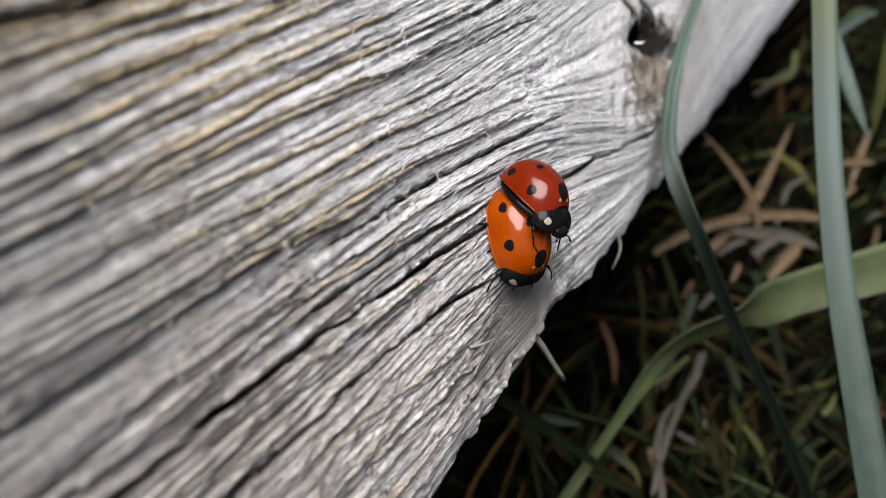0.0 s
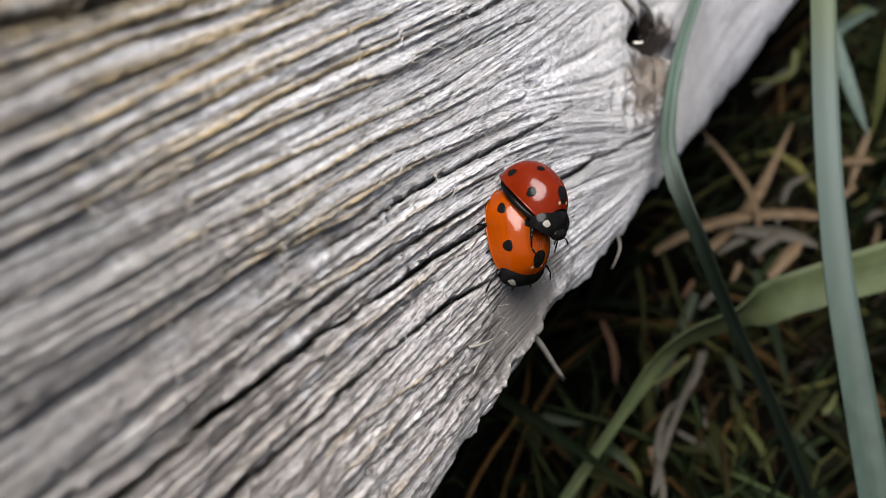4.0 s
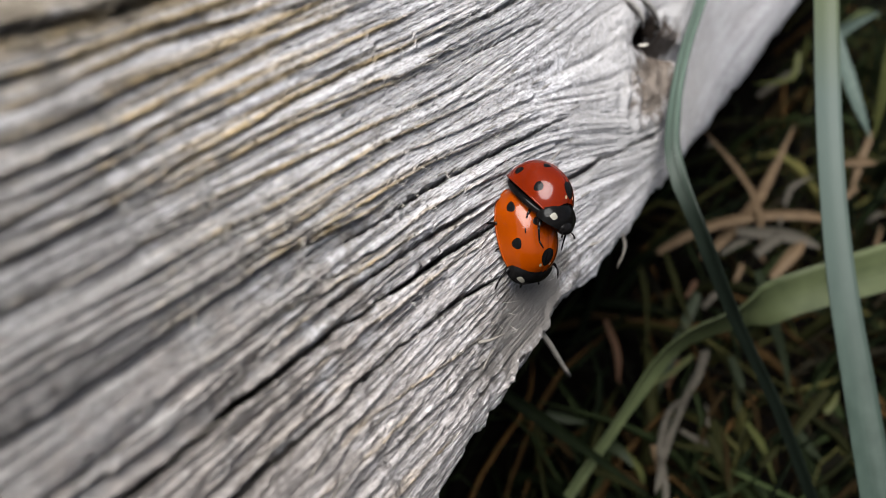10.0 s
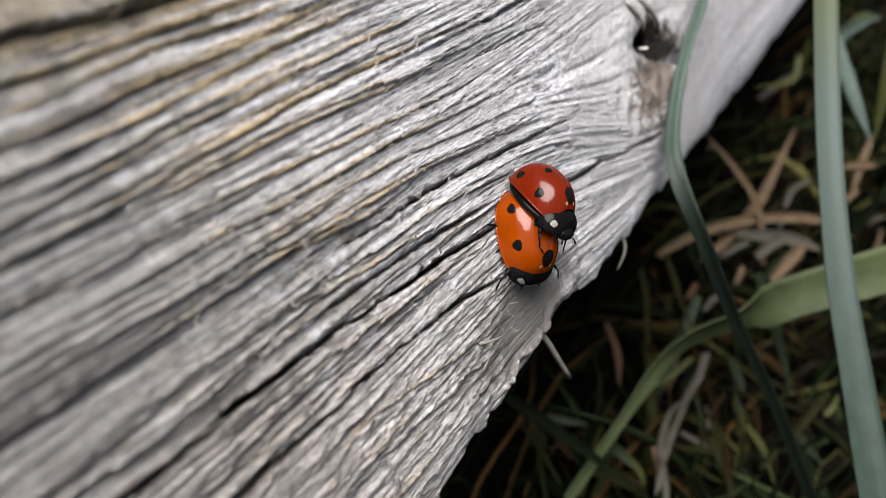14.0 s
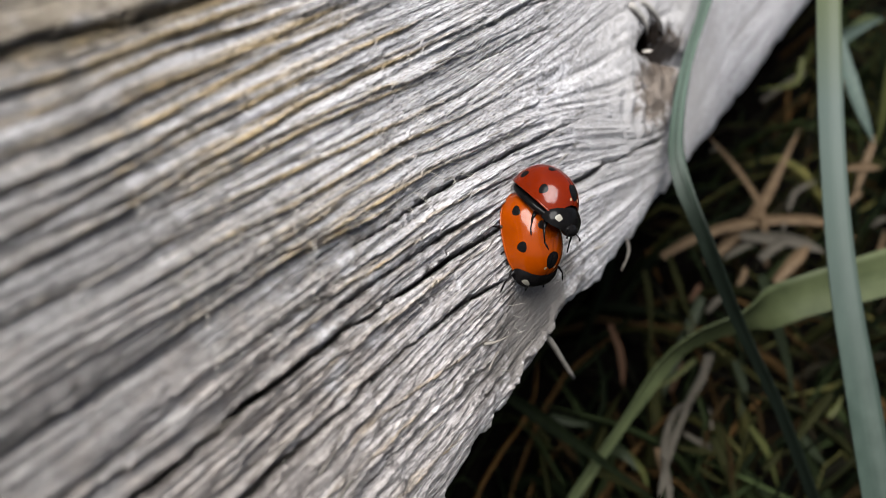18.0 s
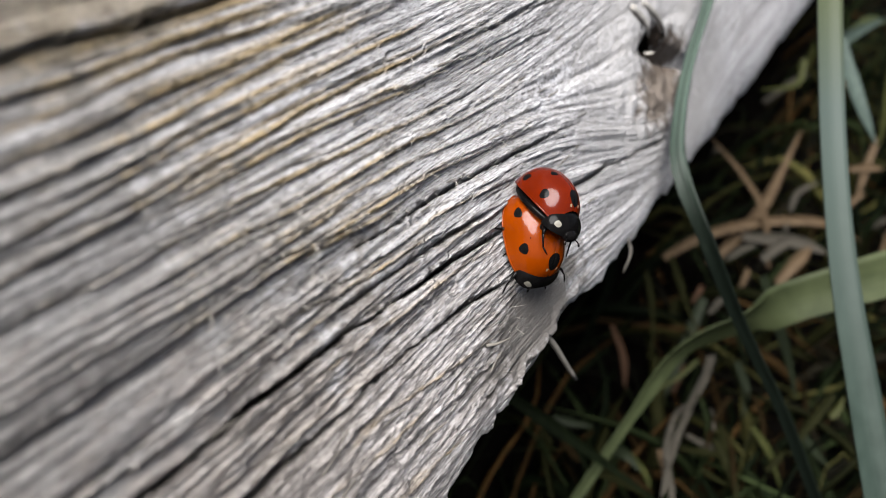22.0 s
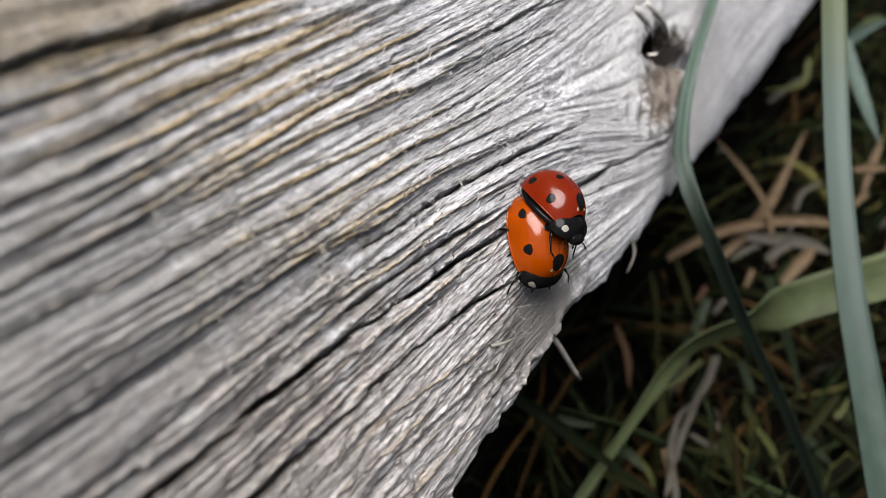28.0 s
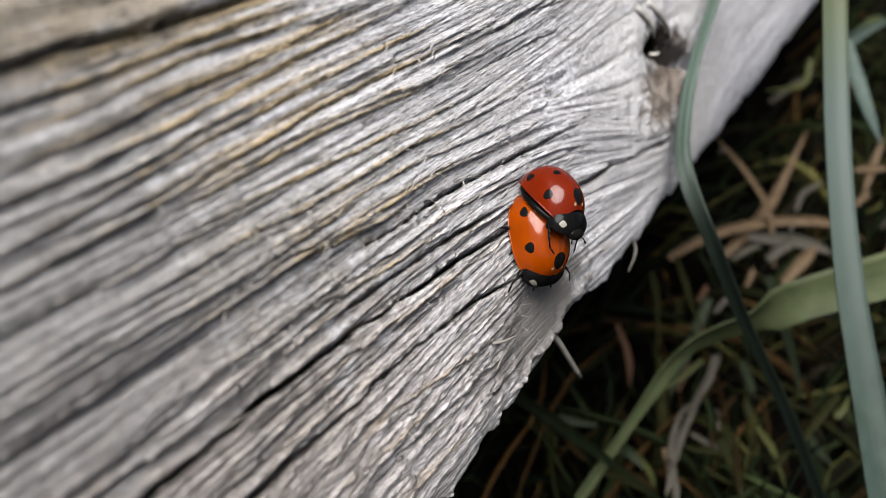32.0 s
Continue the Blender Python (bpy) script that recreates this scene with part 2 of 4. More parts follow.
# near black: the shade under the grass is put into the soil colour
SOIL = plain("shade_dark_soil", (0.0015, 0.0013, 0.0011), 1.0, 0.0, 0.6, 150.0)


# ---- mesh helpers ----
def part(name, bm, material, parent=None, label=""):
    me = bpy.data.meshes.new(name)
    bmesh.ops.recalc_face_normals(bm, faces=bm.faces)
    bm.to_mesh(me)
    bm.free()
    me.polygons.foreach_set("use_smooth", [True] * len(me.polygons))
    me.materials.append(material)
    ob = new(name, me)
    if parent:
        ob.parent = parent
    return tagged(ob, label)


def empty(name, m=None):
    ob = new(name)
    ob.empty_display_size = 0.002
    if m is not None:
        ob.matrix_world = m
    return ob


def tube(bm, pts, radii, sides=6):
    """A closed tube along pts."""
    pts = [Vector(p) for p in pts]
    rings, side = [], None
    for i, p in enumerate(pts):
        d = (pts[min(i + 1, len(pts) - 1)] - pts[max(i - 1, 0)]).normalized()
        if side is None:
            side = d.orthogonal().normalized()
        side = (side - d * side.dot(d)).normalized()
        up = d.cross(side)
        rings.append([bm.verts.new(p + radii[i] * (math.cos(a) * side + math.sin(a) * up))
                      for a in (2 * math.pi * k / sides for k in range(sides))])
    for a, b in zip(rings, rings[1:]):
        for k in range(sides):
            bm.faces.new((a[k], a[(k + 1) % sides], b[(k + 1) % sides], b[k]))
    bm.faces.new(rings[0][::-1])
    bm.faces.new(rings[-1])


def smooth_path(pts, count):
    """Catmull-Rom through pts, as count points."""
    p = [Vector(q) for q in pts]
    p = [2 * p[0] - p[1]] + p + [2 * p[-1] - p[-2]]
    out = []
    for k in range(count):
        u = k / (count - 1) * (len(p) - 3)
        i = min(int(u), len(p) - 4)
        u -= i
        a, b, c, d = p[i:i + 4]
        out.append(0.5 * (2 * b + (c - a) * u + (2 * a - 5 * b + 4 * c - d) * u * u + (3 * b - a - 3 * c + d) * u ** 3))
    return out


def sheet(bm, grid, uvs=None):
    """Quads over rows of points."""
    vs = [[bm.verts.new(p) for p in row] for row in grid]
    lay = (bm.loops.layers.uv.get("leaf") or bm.loops.layers.uv.new("leaf")) if uvs else None
    for i in range(len(vs) - 1):
        for j in range(len(vs[0]) - 1):
            f = bm.faces.new((vs[i][j], vs[i][j + 1], vs[i + 1][j + 1], vs[i + 1][j]))
            if uvs:
                for lp, (a, b) in zip(f.loops, ((i, j), (i, j + 1), (i + 1, j + 1), (i + 1, j))):
                    lp[lay].uv = uvs(a, b)
    return vs


# ---- the beam's own space: x along the grain, y across it, z out of its face, in mm ----
TILT = 57.0
BEAM = pose(0, 0, 0.05, TILT)


def lattice(ix, iy, seed):
    h = (ix.astype(np.int64) * 374761393 + iy.astype(np.int64) * 668265263 + seed * 974711) & 0x7FFFFFFF
    h = ((h ^ (h >> 13)) * 1274126177) & 0x7FFFFFFF
    return ((h ^ (h >> 16)) & 0xFFFFF) / 0xFFFFF


def vnoise(x, y, seed=0):
    """Value noise from 0 to 1 over arrays."""
    x, y = np.asarray(x, float), np.asarray(y, float)
    x, y = np.broadcast_arrays(x, y)
    fx, fy = np.floor(x), np.floor(y)
    u, v = x - fx, y - fy
    u, v = u * u * (3 - 2 * u), v * v * (3 - 2 * v)
    a, b = lattice(fx, fy, seed), lattice(fx + 1, fy, seed)
    c, d = lattice(fx, fy + 1, seed), lattice(fx + 1, fy + 1, seed)
    return (a * (1 - u) + b * u) * (1 - v) + (c * (1 - u) + d * u) * v


def line_at(s, x):
    """Where the grain line s runs at x: it parts round the knot."""
    a = 11.0 * np.exp(-((x - 46) / 25) ** 2)
    q = s - 17.5
    push = np.tanh(q / 1.5) * np.exp(-(q / 16) ** 2)
    return s + a * np.where(q < 0, push, 0.25 * push)


def grain(x, y):
    """The grain line through (x, y)."""
    lo, hi = y - 3.5, y + 12.0
    for _ in range(22):
        mid = (lo + hi) / 2
        above = line_at(mid, x) > y
        lo, hi = np.where(above, lo, mid), np.where(above, mid, hi)
    return (lo + hi) / 2


CRACKS = []


def crack(width, depth, *pts):
    CRACKS.append((width, depth, [p[0] for p in pts], [p[1] for p in pts]))


crack(0.20, 5.0, (-60, 11.4), (-29, 11.0), (-22, 10.9), (-15, 10.5))
crack(0.20, 5.5, (-20, 10.8), (-14, 10.4), (-9, 9.9), (-3, 9.2), (5, 8.1))
crack(0.20, 1.5, (-17, 11.9), (-12, 11.8), (-8, 11.6), (-3, 11.0), (4, 10.3))
crack(0.17, 3.0, (-40, 7.1), (-21, 6.7), (-11, 6.6), (-5, 5.9), (3, 4.3))
crack(0.09, 0.8, (6, 20.9), (9, 20.8), (14, 20.7), (21, 20.3))
crack(0.12, 1.2, (8, 23.1), (11, 23.0), (14.5, 23.1), (21, 22.8), (26, 22.4))
crack(0.14, 2.4, (-13, 14.7), (-6, 14.3), (1, 13.8), (9, 13.0), (16, 12.1), (22, 11.2))
crack(0.25, 3.6, (12, 7.2), (17, 6.4), (25, 5.3), (32, 3.9), (43, 1.8))
crack(0.20, 0.6, (-16, 3.2), (-9, 2.8), (-3, 1.7))
crack(0.20, 0.6, (-24, 1.6), (-14, 1.1), (-7, 0.3), (-1, -0.4))
crack(0.18, 0.5, (-12, -1.6), (-5, -2.0), (1, -2.4))
crack(0.20, 0.5, (-14, 8.6), (-8, 8.3), (-3, 7.6))
crack(0.18, 0.5, (-22, 13.6), (-12, 13.3), (-6, 12.8))


FURROWS = []


def furrow(depth, *pts):
    """A worn furrow along the grain, with a crest of harder late wood on its upper side."""
    FURROWS.append((depth, [p[0] for p in pts], [p[1] for p in pts]))


furrow(0.7, (-24, 29.6), (-22, 29.7), (-19, 30.0), (-17, 30.1))
furrow(1.0, (-25, 28.7), (-21, 28.9), (-18, 29.0), (-13, 29.2))
furrow(0.8, (-25, 27.7), (-21, 28.1), (-19, 28.3), (-11, 28.4))
furrow(1.0, (-25, 26.6), (-21, 26.9), (-14, 27.2), (-7, 27.7))
furrow(0.9, (-27, 25.4), (-22, 25.6), (-12, 26.4), (-3, 26.9))
furrow(0.6, (-25, 24.5), (-18, 25.1), (-14, 25.3), (-2, 25.7))
furrow(0.9, (-28, 23.7), (-23, 24.2), (-10, 24.8), (1, 25.2))
furrow(1.1, (-28, 22.4), (-20, 22.8), (-11, 23.4), (7, 23.5))
furrow(0.7, (-5, 22.3), (-2, 21.8), (5, 21.8), (11, 21.7))
furrow(0.9, (-20, 21.9), (-15, 22.0), (-10, 22.0), (-1, 21.5))
furrow(0.8, (-18, 20.7), (-13, 20.2), (-3, 19.7), (2, 19.4))
furrow(0.9, (-22, 19.2), (-12, 18.6), (-7, 18.6), (8, 17.5))
furrow(0.6, (-15, 17.7), (-9, 17.5), (-5, 17.3), (8, 15.8))
furrow(0.9, (-17, 16.4), (-6, 15.8), (-1, 15.5), (10, 14.1))
furrow(0.7, (-29, 20.7), (-27, 20.4), (-22, 20.4), (-19, 20.3))
furrow(0.6, (-30, 18.8), (-28, 18.7), (-22, 18.6), (-18, 18.5))
furrow(1.0, (-31, 17.9), (-27, 17.7), (-22, 17.5), (-15, 17.4))
furrow(1.1, (-32, 16.5), (-27, 16.4), (-18, 16.4), (-9, 15.2))
furrow(0.6, (-24, 13.9), (-18, 13.5), (-15, 13.0), (-5, 11.9))
furrow(0.7, (-31, 12.7), (-28, 12.3), (-21, 12.3), (-17, 12.3))
furrow(0.7, (-26, 8.4), (-24, 8.0), (-21, 7.6), (-18, 7.5))
furrow(0.6, (-17, 9.3), (-13, 9.3), (-10, 8.9))
furrow(0.6, (-15, 4.3), (-11, 3.5), (-6, 2.6), (-2, 1.7))
furrow(0.6, (-20, 3.1), (-16, 2.5), (-13, 2.2))
furrow(0.7, (-16, -1.5), (-13, -2.0), (-10, -2.4))
furrow(0.7, (-6, 8.7), (-3, 8.3), (1, 7.8), (3, 7.9))
furrow(0.7, (-4, 13.0), (2, 12.2), (7, 11.3))
furrow(0.7, (-1, 10.5), (4, 9.8))
furrow(0.8, (4, 23.0), (9, 23.0), (16, 23.2))


# shallower furrows run between them
rng = random.Random(5)
for depth, xs, ys in list(FURROWS):
    off = rng.uniform(0.38, 0.62)
    FURROWS.append((depth * rng.uniform(0.3, 0.55), xs, [v + off for v in ys]))


def from_furrow(x, y, xs, ys):
    """How far y lies above a furrow, and how strongly it shows at x."""
    mid = np.interp(x, xs, ys) + 0.16 * (vnoise(x * 0.3, x * 0 + ys[0], 61) - 0.5) + 0.07 * (vnoise(x * 1.4, x * 0 + ys[0], 62) - 0.5)
    # past its ends it keeps its slope
    slope = (ys[-1] - ys[0]) / (xs[-1] - xs[0])
    mid = mid + np.where(x > xs[-1], (x - xs[-1]) * slope, 0)
    live = np.clip((x - xs[0] + 6) / 6, 0, 1) * np.clip((xs[-1] + 6 - x) / 8, 0, 1)
    return y - mid, live


def late_wood(x, y):
    """Where the amber crests run: 0 to 1."""
    a = np.zeros_like(x)
    for depth, xs, ys in FURROWS:
        d, live = from_furrow(x, y, xs, ys)
        a = np.maximum(a, live * depth * np.exp(-((d - 0.12) / 0.22) ** 2))
    a = np.maximum(a, bell(y, 30.15, 0.3))
    return np.clip(a, 0, 1) * np.clip((10 - x) / 22, 0, 1)


def edge_y(x):
    return (-4.2 + 1.1 * (vnoise(x * 0.16, x * 0, 51) - 0.5) + 0.8 * (vnoise(x * 0.7, x * 0, 52) - 0.5) + 0.35 * (vnoise(x * 2.6, x * 0, 53) - 0.5)
            + 0.9 * np.exp(-((x - 10) / 4) ** 2) - 0.6 * np.exp(-((x + 8) / 5) ** 2) - 1.0 * np.clip((x - 40) / 40, 0, 1) - 0.4 * np.clip((3 - x) / 6, 0, 1))


def bell(v, mid, half):
    return np.exp(-((v - mid) / half) ** 2)


def height(x, y, s):
    """Relief of the face in mm: worn ridges along the grain, cracks, the knot and a smooth worn patch."""
    warp = 0.5 * (vnoise(x * 0.05, s * 0.3, 3) - 0.5) + 0.05 * (vnoise(x * 0.25, s * 0.8, 4) - 0.5)
    q = s + warp
    left = 1 / (1 + np.exp((x - 16) / 9))
    ridges = 0.16 * (vnoise(q * 0.5, x * 0.012, 11) - 0.5) + 0.18 * (vnoise(q * 1.0, x * 0.022, 12) - 0.5)
    fine = 0.26 * (vnoise(q * 3.2, x * 0.05, 13) - 0.5) + 0.24 * (vnoise(q * 6.6, x * 0.12, 14) - 0.5)
    scaly = np.clip((vnoise(q * 0.35, x * 0.12, 16) - 0.35) * 2.5, 0, 1)
    lift = vnoise(q * 2.4, x * 0.55, 15)
    chips = 0.24 * (lift - np.floor(lift * 3) / 3) * scaly + 0.17 * (vnoise(q * 4.0, x * 0.7, 17) - 0.5) * (0.4 + scaly) + 0.13 * (vnoise(q * 8.0, x * 1.5, 18) - 0.5)
    # short torn scales towards the near edge
    chips = chips * (1 + 0.6 * np.clip((9 - y) / 5, 0, 1) * np.clip((4 - x) / 6, 0, 1))
    slits = np.zeros_like(q)
    for k, (fq, dep, gate) in enumerate(((0.55, 0.4, 0.60), (1.1, 0.42, 0.54), (2.1, 0.42, 0.45))):
        near = np.abs(vnoise(q * fq, x * 0.010 * (k + 1), 21 + k) - 0.5) / (0.055 * fq)
        live = np.clip((vnoise(q * fq * 0.6, x * 0.05 * (k + 1), 25 + k) - gate) / 0.10, 0, 1)
        slits = slits - dep * live * np.exp(-near ** 2)
    rough = 0.22 + 0.78 * left
    patch = 1 / (1 + (np.hypot((x - 6.5) / 6.2, (y - 0.6) / 2.6)) ** 6)
    calm = 1 - 0.6 * left / (1 + np.exp((15.5 - y) / 1.5))
    h = (ridges * rough + fine * (0.32 + 0.68 * left) * calm + chips * (0.5 + 0.5 * left) * calm + slits * (0.22 + 0.78 * left) * calm) * (1 - 0.9 * patch) - 0.35 * patch
    for width, depth, xs, ys in CRACKS:
        mid = np.interp(x, xs, ys) + 0.22 * (vnoise(x * 0.35, x * 0, 31) - 0.5) + 0.18 * (vnoise(x * 1.3, x * 0, 32) - 0.5) + 0.08 * (vnoise(x * 3.7, x * 0, 35) - 0.5)
        taper = np.clip(np.minimum(x - xs[0], xs[-1] - x) / 3.0, 0, 1)
        w = width * (0.45 + 0.9 * vnoise(x * 0.22, x * 0 + width * 9, 33)) * (0.3 + 0.7 * taper)
        d = y - mid
        h = h - depth * taper * np.exp(-(np.abs(d) / np.maximum(w, 0.03)) ** 5) * (0.6 + 0.5 * vnoise(x * 0.4, x * 0 + depth * 7, 34))
        h = h + 0.12 * taper * bell(d, 0.55, 0.35)
    for depth, xs, ys in FURROWS:
        d, live = from_furrow(x, y, xs, ys)
        crest = np.where(d > 0, np.exp(-d / 0.8) * (1 - np.exp(-(d / 0.08) ** 2)), 0)
        w = 0.05 + 0.06 * vnoise(x * 0.25, x * 0 + ys[0] * 3, 63)
        broken = 0.35 + 0.65 * np.clip((vnoise(x * 0.18, x * 0 + ys[0] * 5, 64) - 0.25) * 3, 0, 1)
        h = h + live * ((0.32 + 0.18 * bell(y, 11, 8)) * depth * crest - (0.26 + 0.2 * bell(y, 11, 8)) * depth * broken * np.exp(-(np.abs(d + 0.03) / w) ** 2.4))
    # a second layer of the wood stands proud beyond the long joint
    lip = 30.25 + 0.25 * (vnoise(x * 0.3, x * 0, 41) - 0.5) + 0.25 * np.clip((-23.6 - x) / 0.3, 0, 1)
    step = np.clip((y - lip) / 0.10, 0, 1)
    h = h + 0.5 * step * step * (3 - 2 * step) * np.clip((-8 - x) / 8, 0.25, 1)
    h = h - 0.9 * bell(y, lip - 0.07, 0.10) * np.clip((-12 - x) / 6, 0, 1)
    # knot: a raised collar, a torn hole and a side groove
    r = np.hypot((x - 44) / 9.0, (y - 11.5) / 6.0)
    h = h + 0.5 * np.exp(-(r - 0.9) ** 2 / 0.25) * (0.6 + 0.6 * vnoise(x * 0.5, y * 0.5, 42))
    torn = bell(r, 1.0, 0.55)
    h = h + torn * (0.45 * (vnoise(s * 2.2, x * 0.12, 46) - 0.5) + 0.35 * np.sin((x - 0.5 * y) * 1.9 + 3 * vnoise(x * 0.4, y * 0.4, 47)) * bell(y, 7.0, 3.0))
    hole = np.hypot((x - 43.0 + 0.6 * np.sin(y * 2)) / (1.6 + 0.9 * vnoise(x * 0.6, y * 0.6, 43)), (y - 13.3) / (0.65 + 0.5 * vnoise(x * 0.8, y * 0.9, 44)))
    h = h - 16.0 / (1 + hole ** 10)
    groove = bell(y - (12.2 - 0.42 * (x - 44)), 0, 1.1) * np.clip((x - 41) / 3, 0, 1) * np.clip((58 - x) / 5, 0, 1)
    h = h - 2.4 * groove
    h = h + 0.22 * (vnoise(x * 0.8, y * 1.1, 45) - 0.5) * bell(r, 0.6, 0.7)
    # curled fibres under the hole, wavy bands where the grain bends round the knot
    curl = bell(np.hypot((x - 40.8) / 4.0, (y - 8.8) / 2.8), 0, 1)
    h = h + curl * (1.3 * (vnoise((x + 0.5 * y) * 1.1, y * 0.22, 48) - 0.5) + 0.7 * (vnoise((x + 0.5 * y) * 2.6, y * 0.5, 49) - 0.5))
    wavy = np.clip((x - 17) / 6, 0, 1) * np.clip((42 - x) / 5, 0, 1) * bell(s, 11.0, 7.5)
    h = h + wavy * (0.40 * (vnoise(s * 1.3, x * 0.05, 71) - 0.5) + 0.25 * (vnoise(s * 3.0, x * 0.12, 72) - 0.5))
    return h


def spread(stops):
    """Values from dense to coarse steps: (until, step) after a start."""
    v, out = stops[0], [stops[0]]
    for until, step in stops[1:]:
        count = max(1, round((until - v) / step))
        out += [v + (until - v) * (k + 1) / count for k in range(count)]
        v = until
    return np.array(out)


def beam():
    xs = spread([-140.0, (-60, 8.0), (-36, 0.6), (30, 0.2), (62, 0.35), (130, 1.2), (420, 12.0)])
    down = np.array([100.0, 60, 40, 22, 12, 7, 4, 2.4, 1.4, 0.8, 0.4, 0.15])
    ys = spread([0.0, (30.0, 0.062), (40.0, 0.14), (60, 1.0), (120, 6.0)])
    gx = np.repeat(xs[:, None], len(down) + len(ys), 1)
    ey = edge_y(xs)[:, None]
    top_y = ey + ys[None, :]
    # the far rows straighten out
    x2 = np.repeat(xs[:, None], len(ys), 1)
    s = grain(x2, top_y)
    h = height(x2, top_y, s)
    h = h - 0.9 * np.exp(-(ys[None, :] / 0.7)) - (0.35 + 0.25 * vnoise(x2 * 0.3, x2 * 0, 55)) * np.exp(-ys[None, :] / 2.2)
    # a thin lip stands up along the edge beside the worn patch
    lip = np.clip((x2 + 3) / 3, 0, 1) * np.clip((16 - x2) / 4, 0, 1)
    h = h + lip * 0.55 * bell(ys[None, :], 0.75 + 0.5 * vnoise(x2 * 0.35, x2 * 0, 57), 0.38) * (0.5 + vnoise(x2 * 0.5, x2 * 0, 58))
    # the far end of the edge is worn rounder
    h = h - np.clip((x2 - 30) / 60, 0, 1) * 2.6 * np.exp(-ys[None, :] / 5.0)
    # deep places lean back under the wood, the knot's hole runs on along the trunk
    leaned = top_y + 0.55 * np.minimum(0, h + 0.30)
    hollow = np.exp(-(np.hypot((x2 - 42.5) / 6.0, (top_y - 13.7) / 3.0)) ** 4)
    tops = x2 - 1.9 * hollow * np.minimum(0, h + 1.0)
    leaned = leaned - hollow * 0.3 * np.minimum(0, h + 0.30)
    gx[:, len(down):] = tops
    sy = ey + 0.10 * down[None, :] ** 0.8 * 0.6 + 0.9 * (vnoise(gx[:, :len(down)] * 0.5, down[None, :] * 0.8, 56) - 0.5) * np.clip(down[None, :] / 3, 0, 1)
    sz = h[:, :1] - down[None, :]
    Y = np.concatenate([sy, leaned], 1)
    Z = np.concatenate([sz, h], 1)
    S = np.concatenate([ey - down[None, :], s], 1)
    nx, ny = gx.shape
    # back face closes the solid
    gx = np.concatenate([gx, xs[:, None]], 1)
    Y = np.concatenate([Y, Y[:, -1:]], 1)
    Z = np.concatenate([Z, np.full((nx, 1), -100.0)], 1)
    S = np.concatenate([S, S[:, -1:] + 80], 1)
    ny += 1
    co = np.stack([gx, Y, Z], 2).reshape(-1, 3) * MM
    i, j = np.meshgrid(np.arange(nx - 1), np.arange(ny), indexing="ij")
    a = (i * ny + j).ravel()
    b = (i * ny + (j + 1) % ny).ravel()
    quads = np.stack([a, a + ny, b + ny, b], 1).astype(np.int32)
    me = bpy.data.meshes.new("wooden_beam")
    me.vertices.add(len(co))
    me.vertices.foreach_set("co", co.ravel())
    n = len(quads)
    me.loops.add(4 * n + 2 * ny)
    me.polygons.add(n + 2)
    ends = np.concatenate([np.arange(ny)[::-1], np.arange(ny) + (nx - 1) * ny])[::1].astype(np.int32)
    loops = np.concatenate([quads.ravel(), ends])
    me.loops.foreach_set("vertex_index", loops)
    me.polygons.foreach_set("loop_start", np.concatenate([np.arange(n) * 4, [4 * n, 4 * n + ny]]).astype(np.int32))
    me.polygons.foreach_set("use_smooth", [True] * (n + 2))
    me.update(calc_edges=True)
    me.validate()
    uv = me.uv_layers.new(name="grain")
    flat = np.stack([gx.ravel(), S.ravel() - 0.4 * Z.ravel()], 1)
    vi = np.empty(len(me.loops), np.int32)
    me.loops.foreach_get("vertex_index", vi)
    uv.data.foreach_set("uv", flat[vi].ravel().astype(np.float32))
    uv = me.uv_layers.new(name="late_wood")
    amber = late_wood(gx, Y).ravel()
    uv.data.foreach_set("uv", np.repeat(amber[vi], 2).astype(np.float32))
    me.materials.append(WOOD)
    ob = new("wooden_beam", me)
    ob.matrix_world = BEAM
    return tagged(ob, "silver-grey weathered wooden beam with deep cracks and a knot", "beam")


beam_ob = beam()


def face_z(xs, ys):
    """Heights of the face at many points."""
    xs, ys = np.array(xs, float), np.array(ys, float)
    return height(xs, ys, grain(xs, ys)).tolist()


# ---- ground ----
GROUND = -0.016

def ground():
    bm = bmesh.new()
    steps = [0.0, 0.01, 0.02, 0.03, 0.04, 0.05, 0.06, 0.08, 0.1, 0.13, 0.16, 0.2, 0.26, 0.34, 0.45, 0.6, 0.9, 1.5, 3, 8, 30, 120, 400]
    line = [-v for v in steps[:0:-1]] + steps
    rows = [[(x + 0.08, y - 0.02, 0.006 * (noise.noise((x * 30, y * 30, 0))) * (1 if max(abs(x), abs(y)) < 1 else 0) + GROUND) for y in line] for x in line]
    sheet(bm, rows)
    return tagged(part("ground", bm, SOIL), "soil under matted grass, its shade put into the dark colour", "ground", kind="structure")


ground()


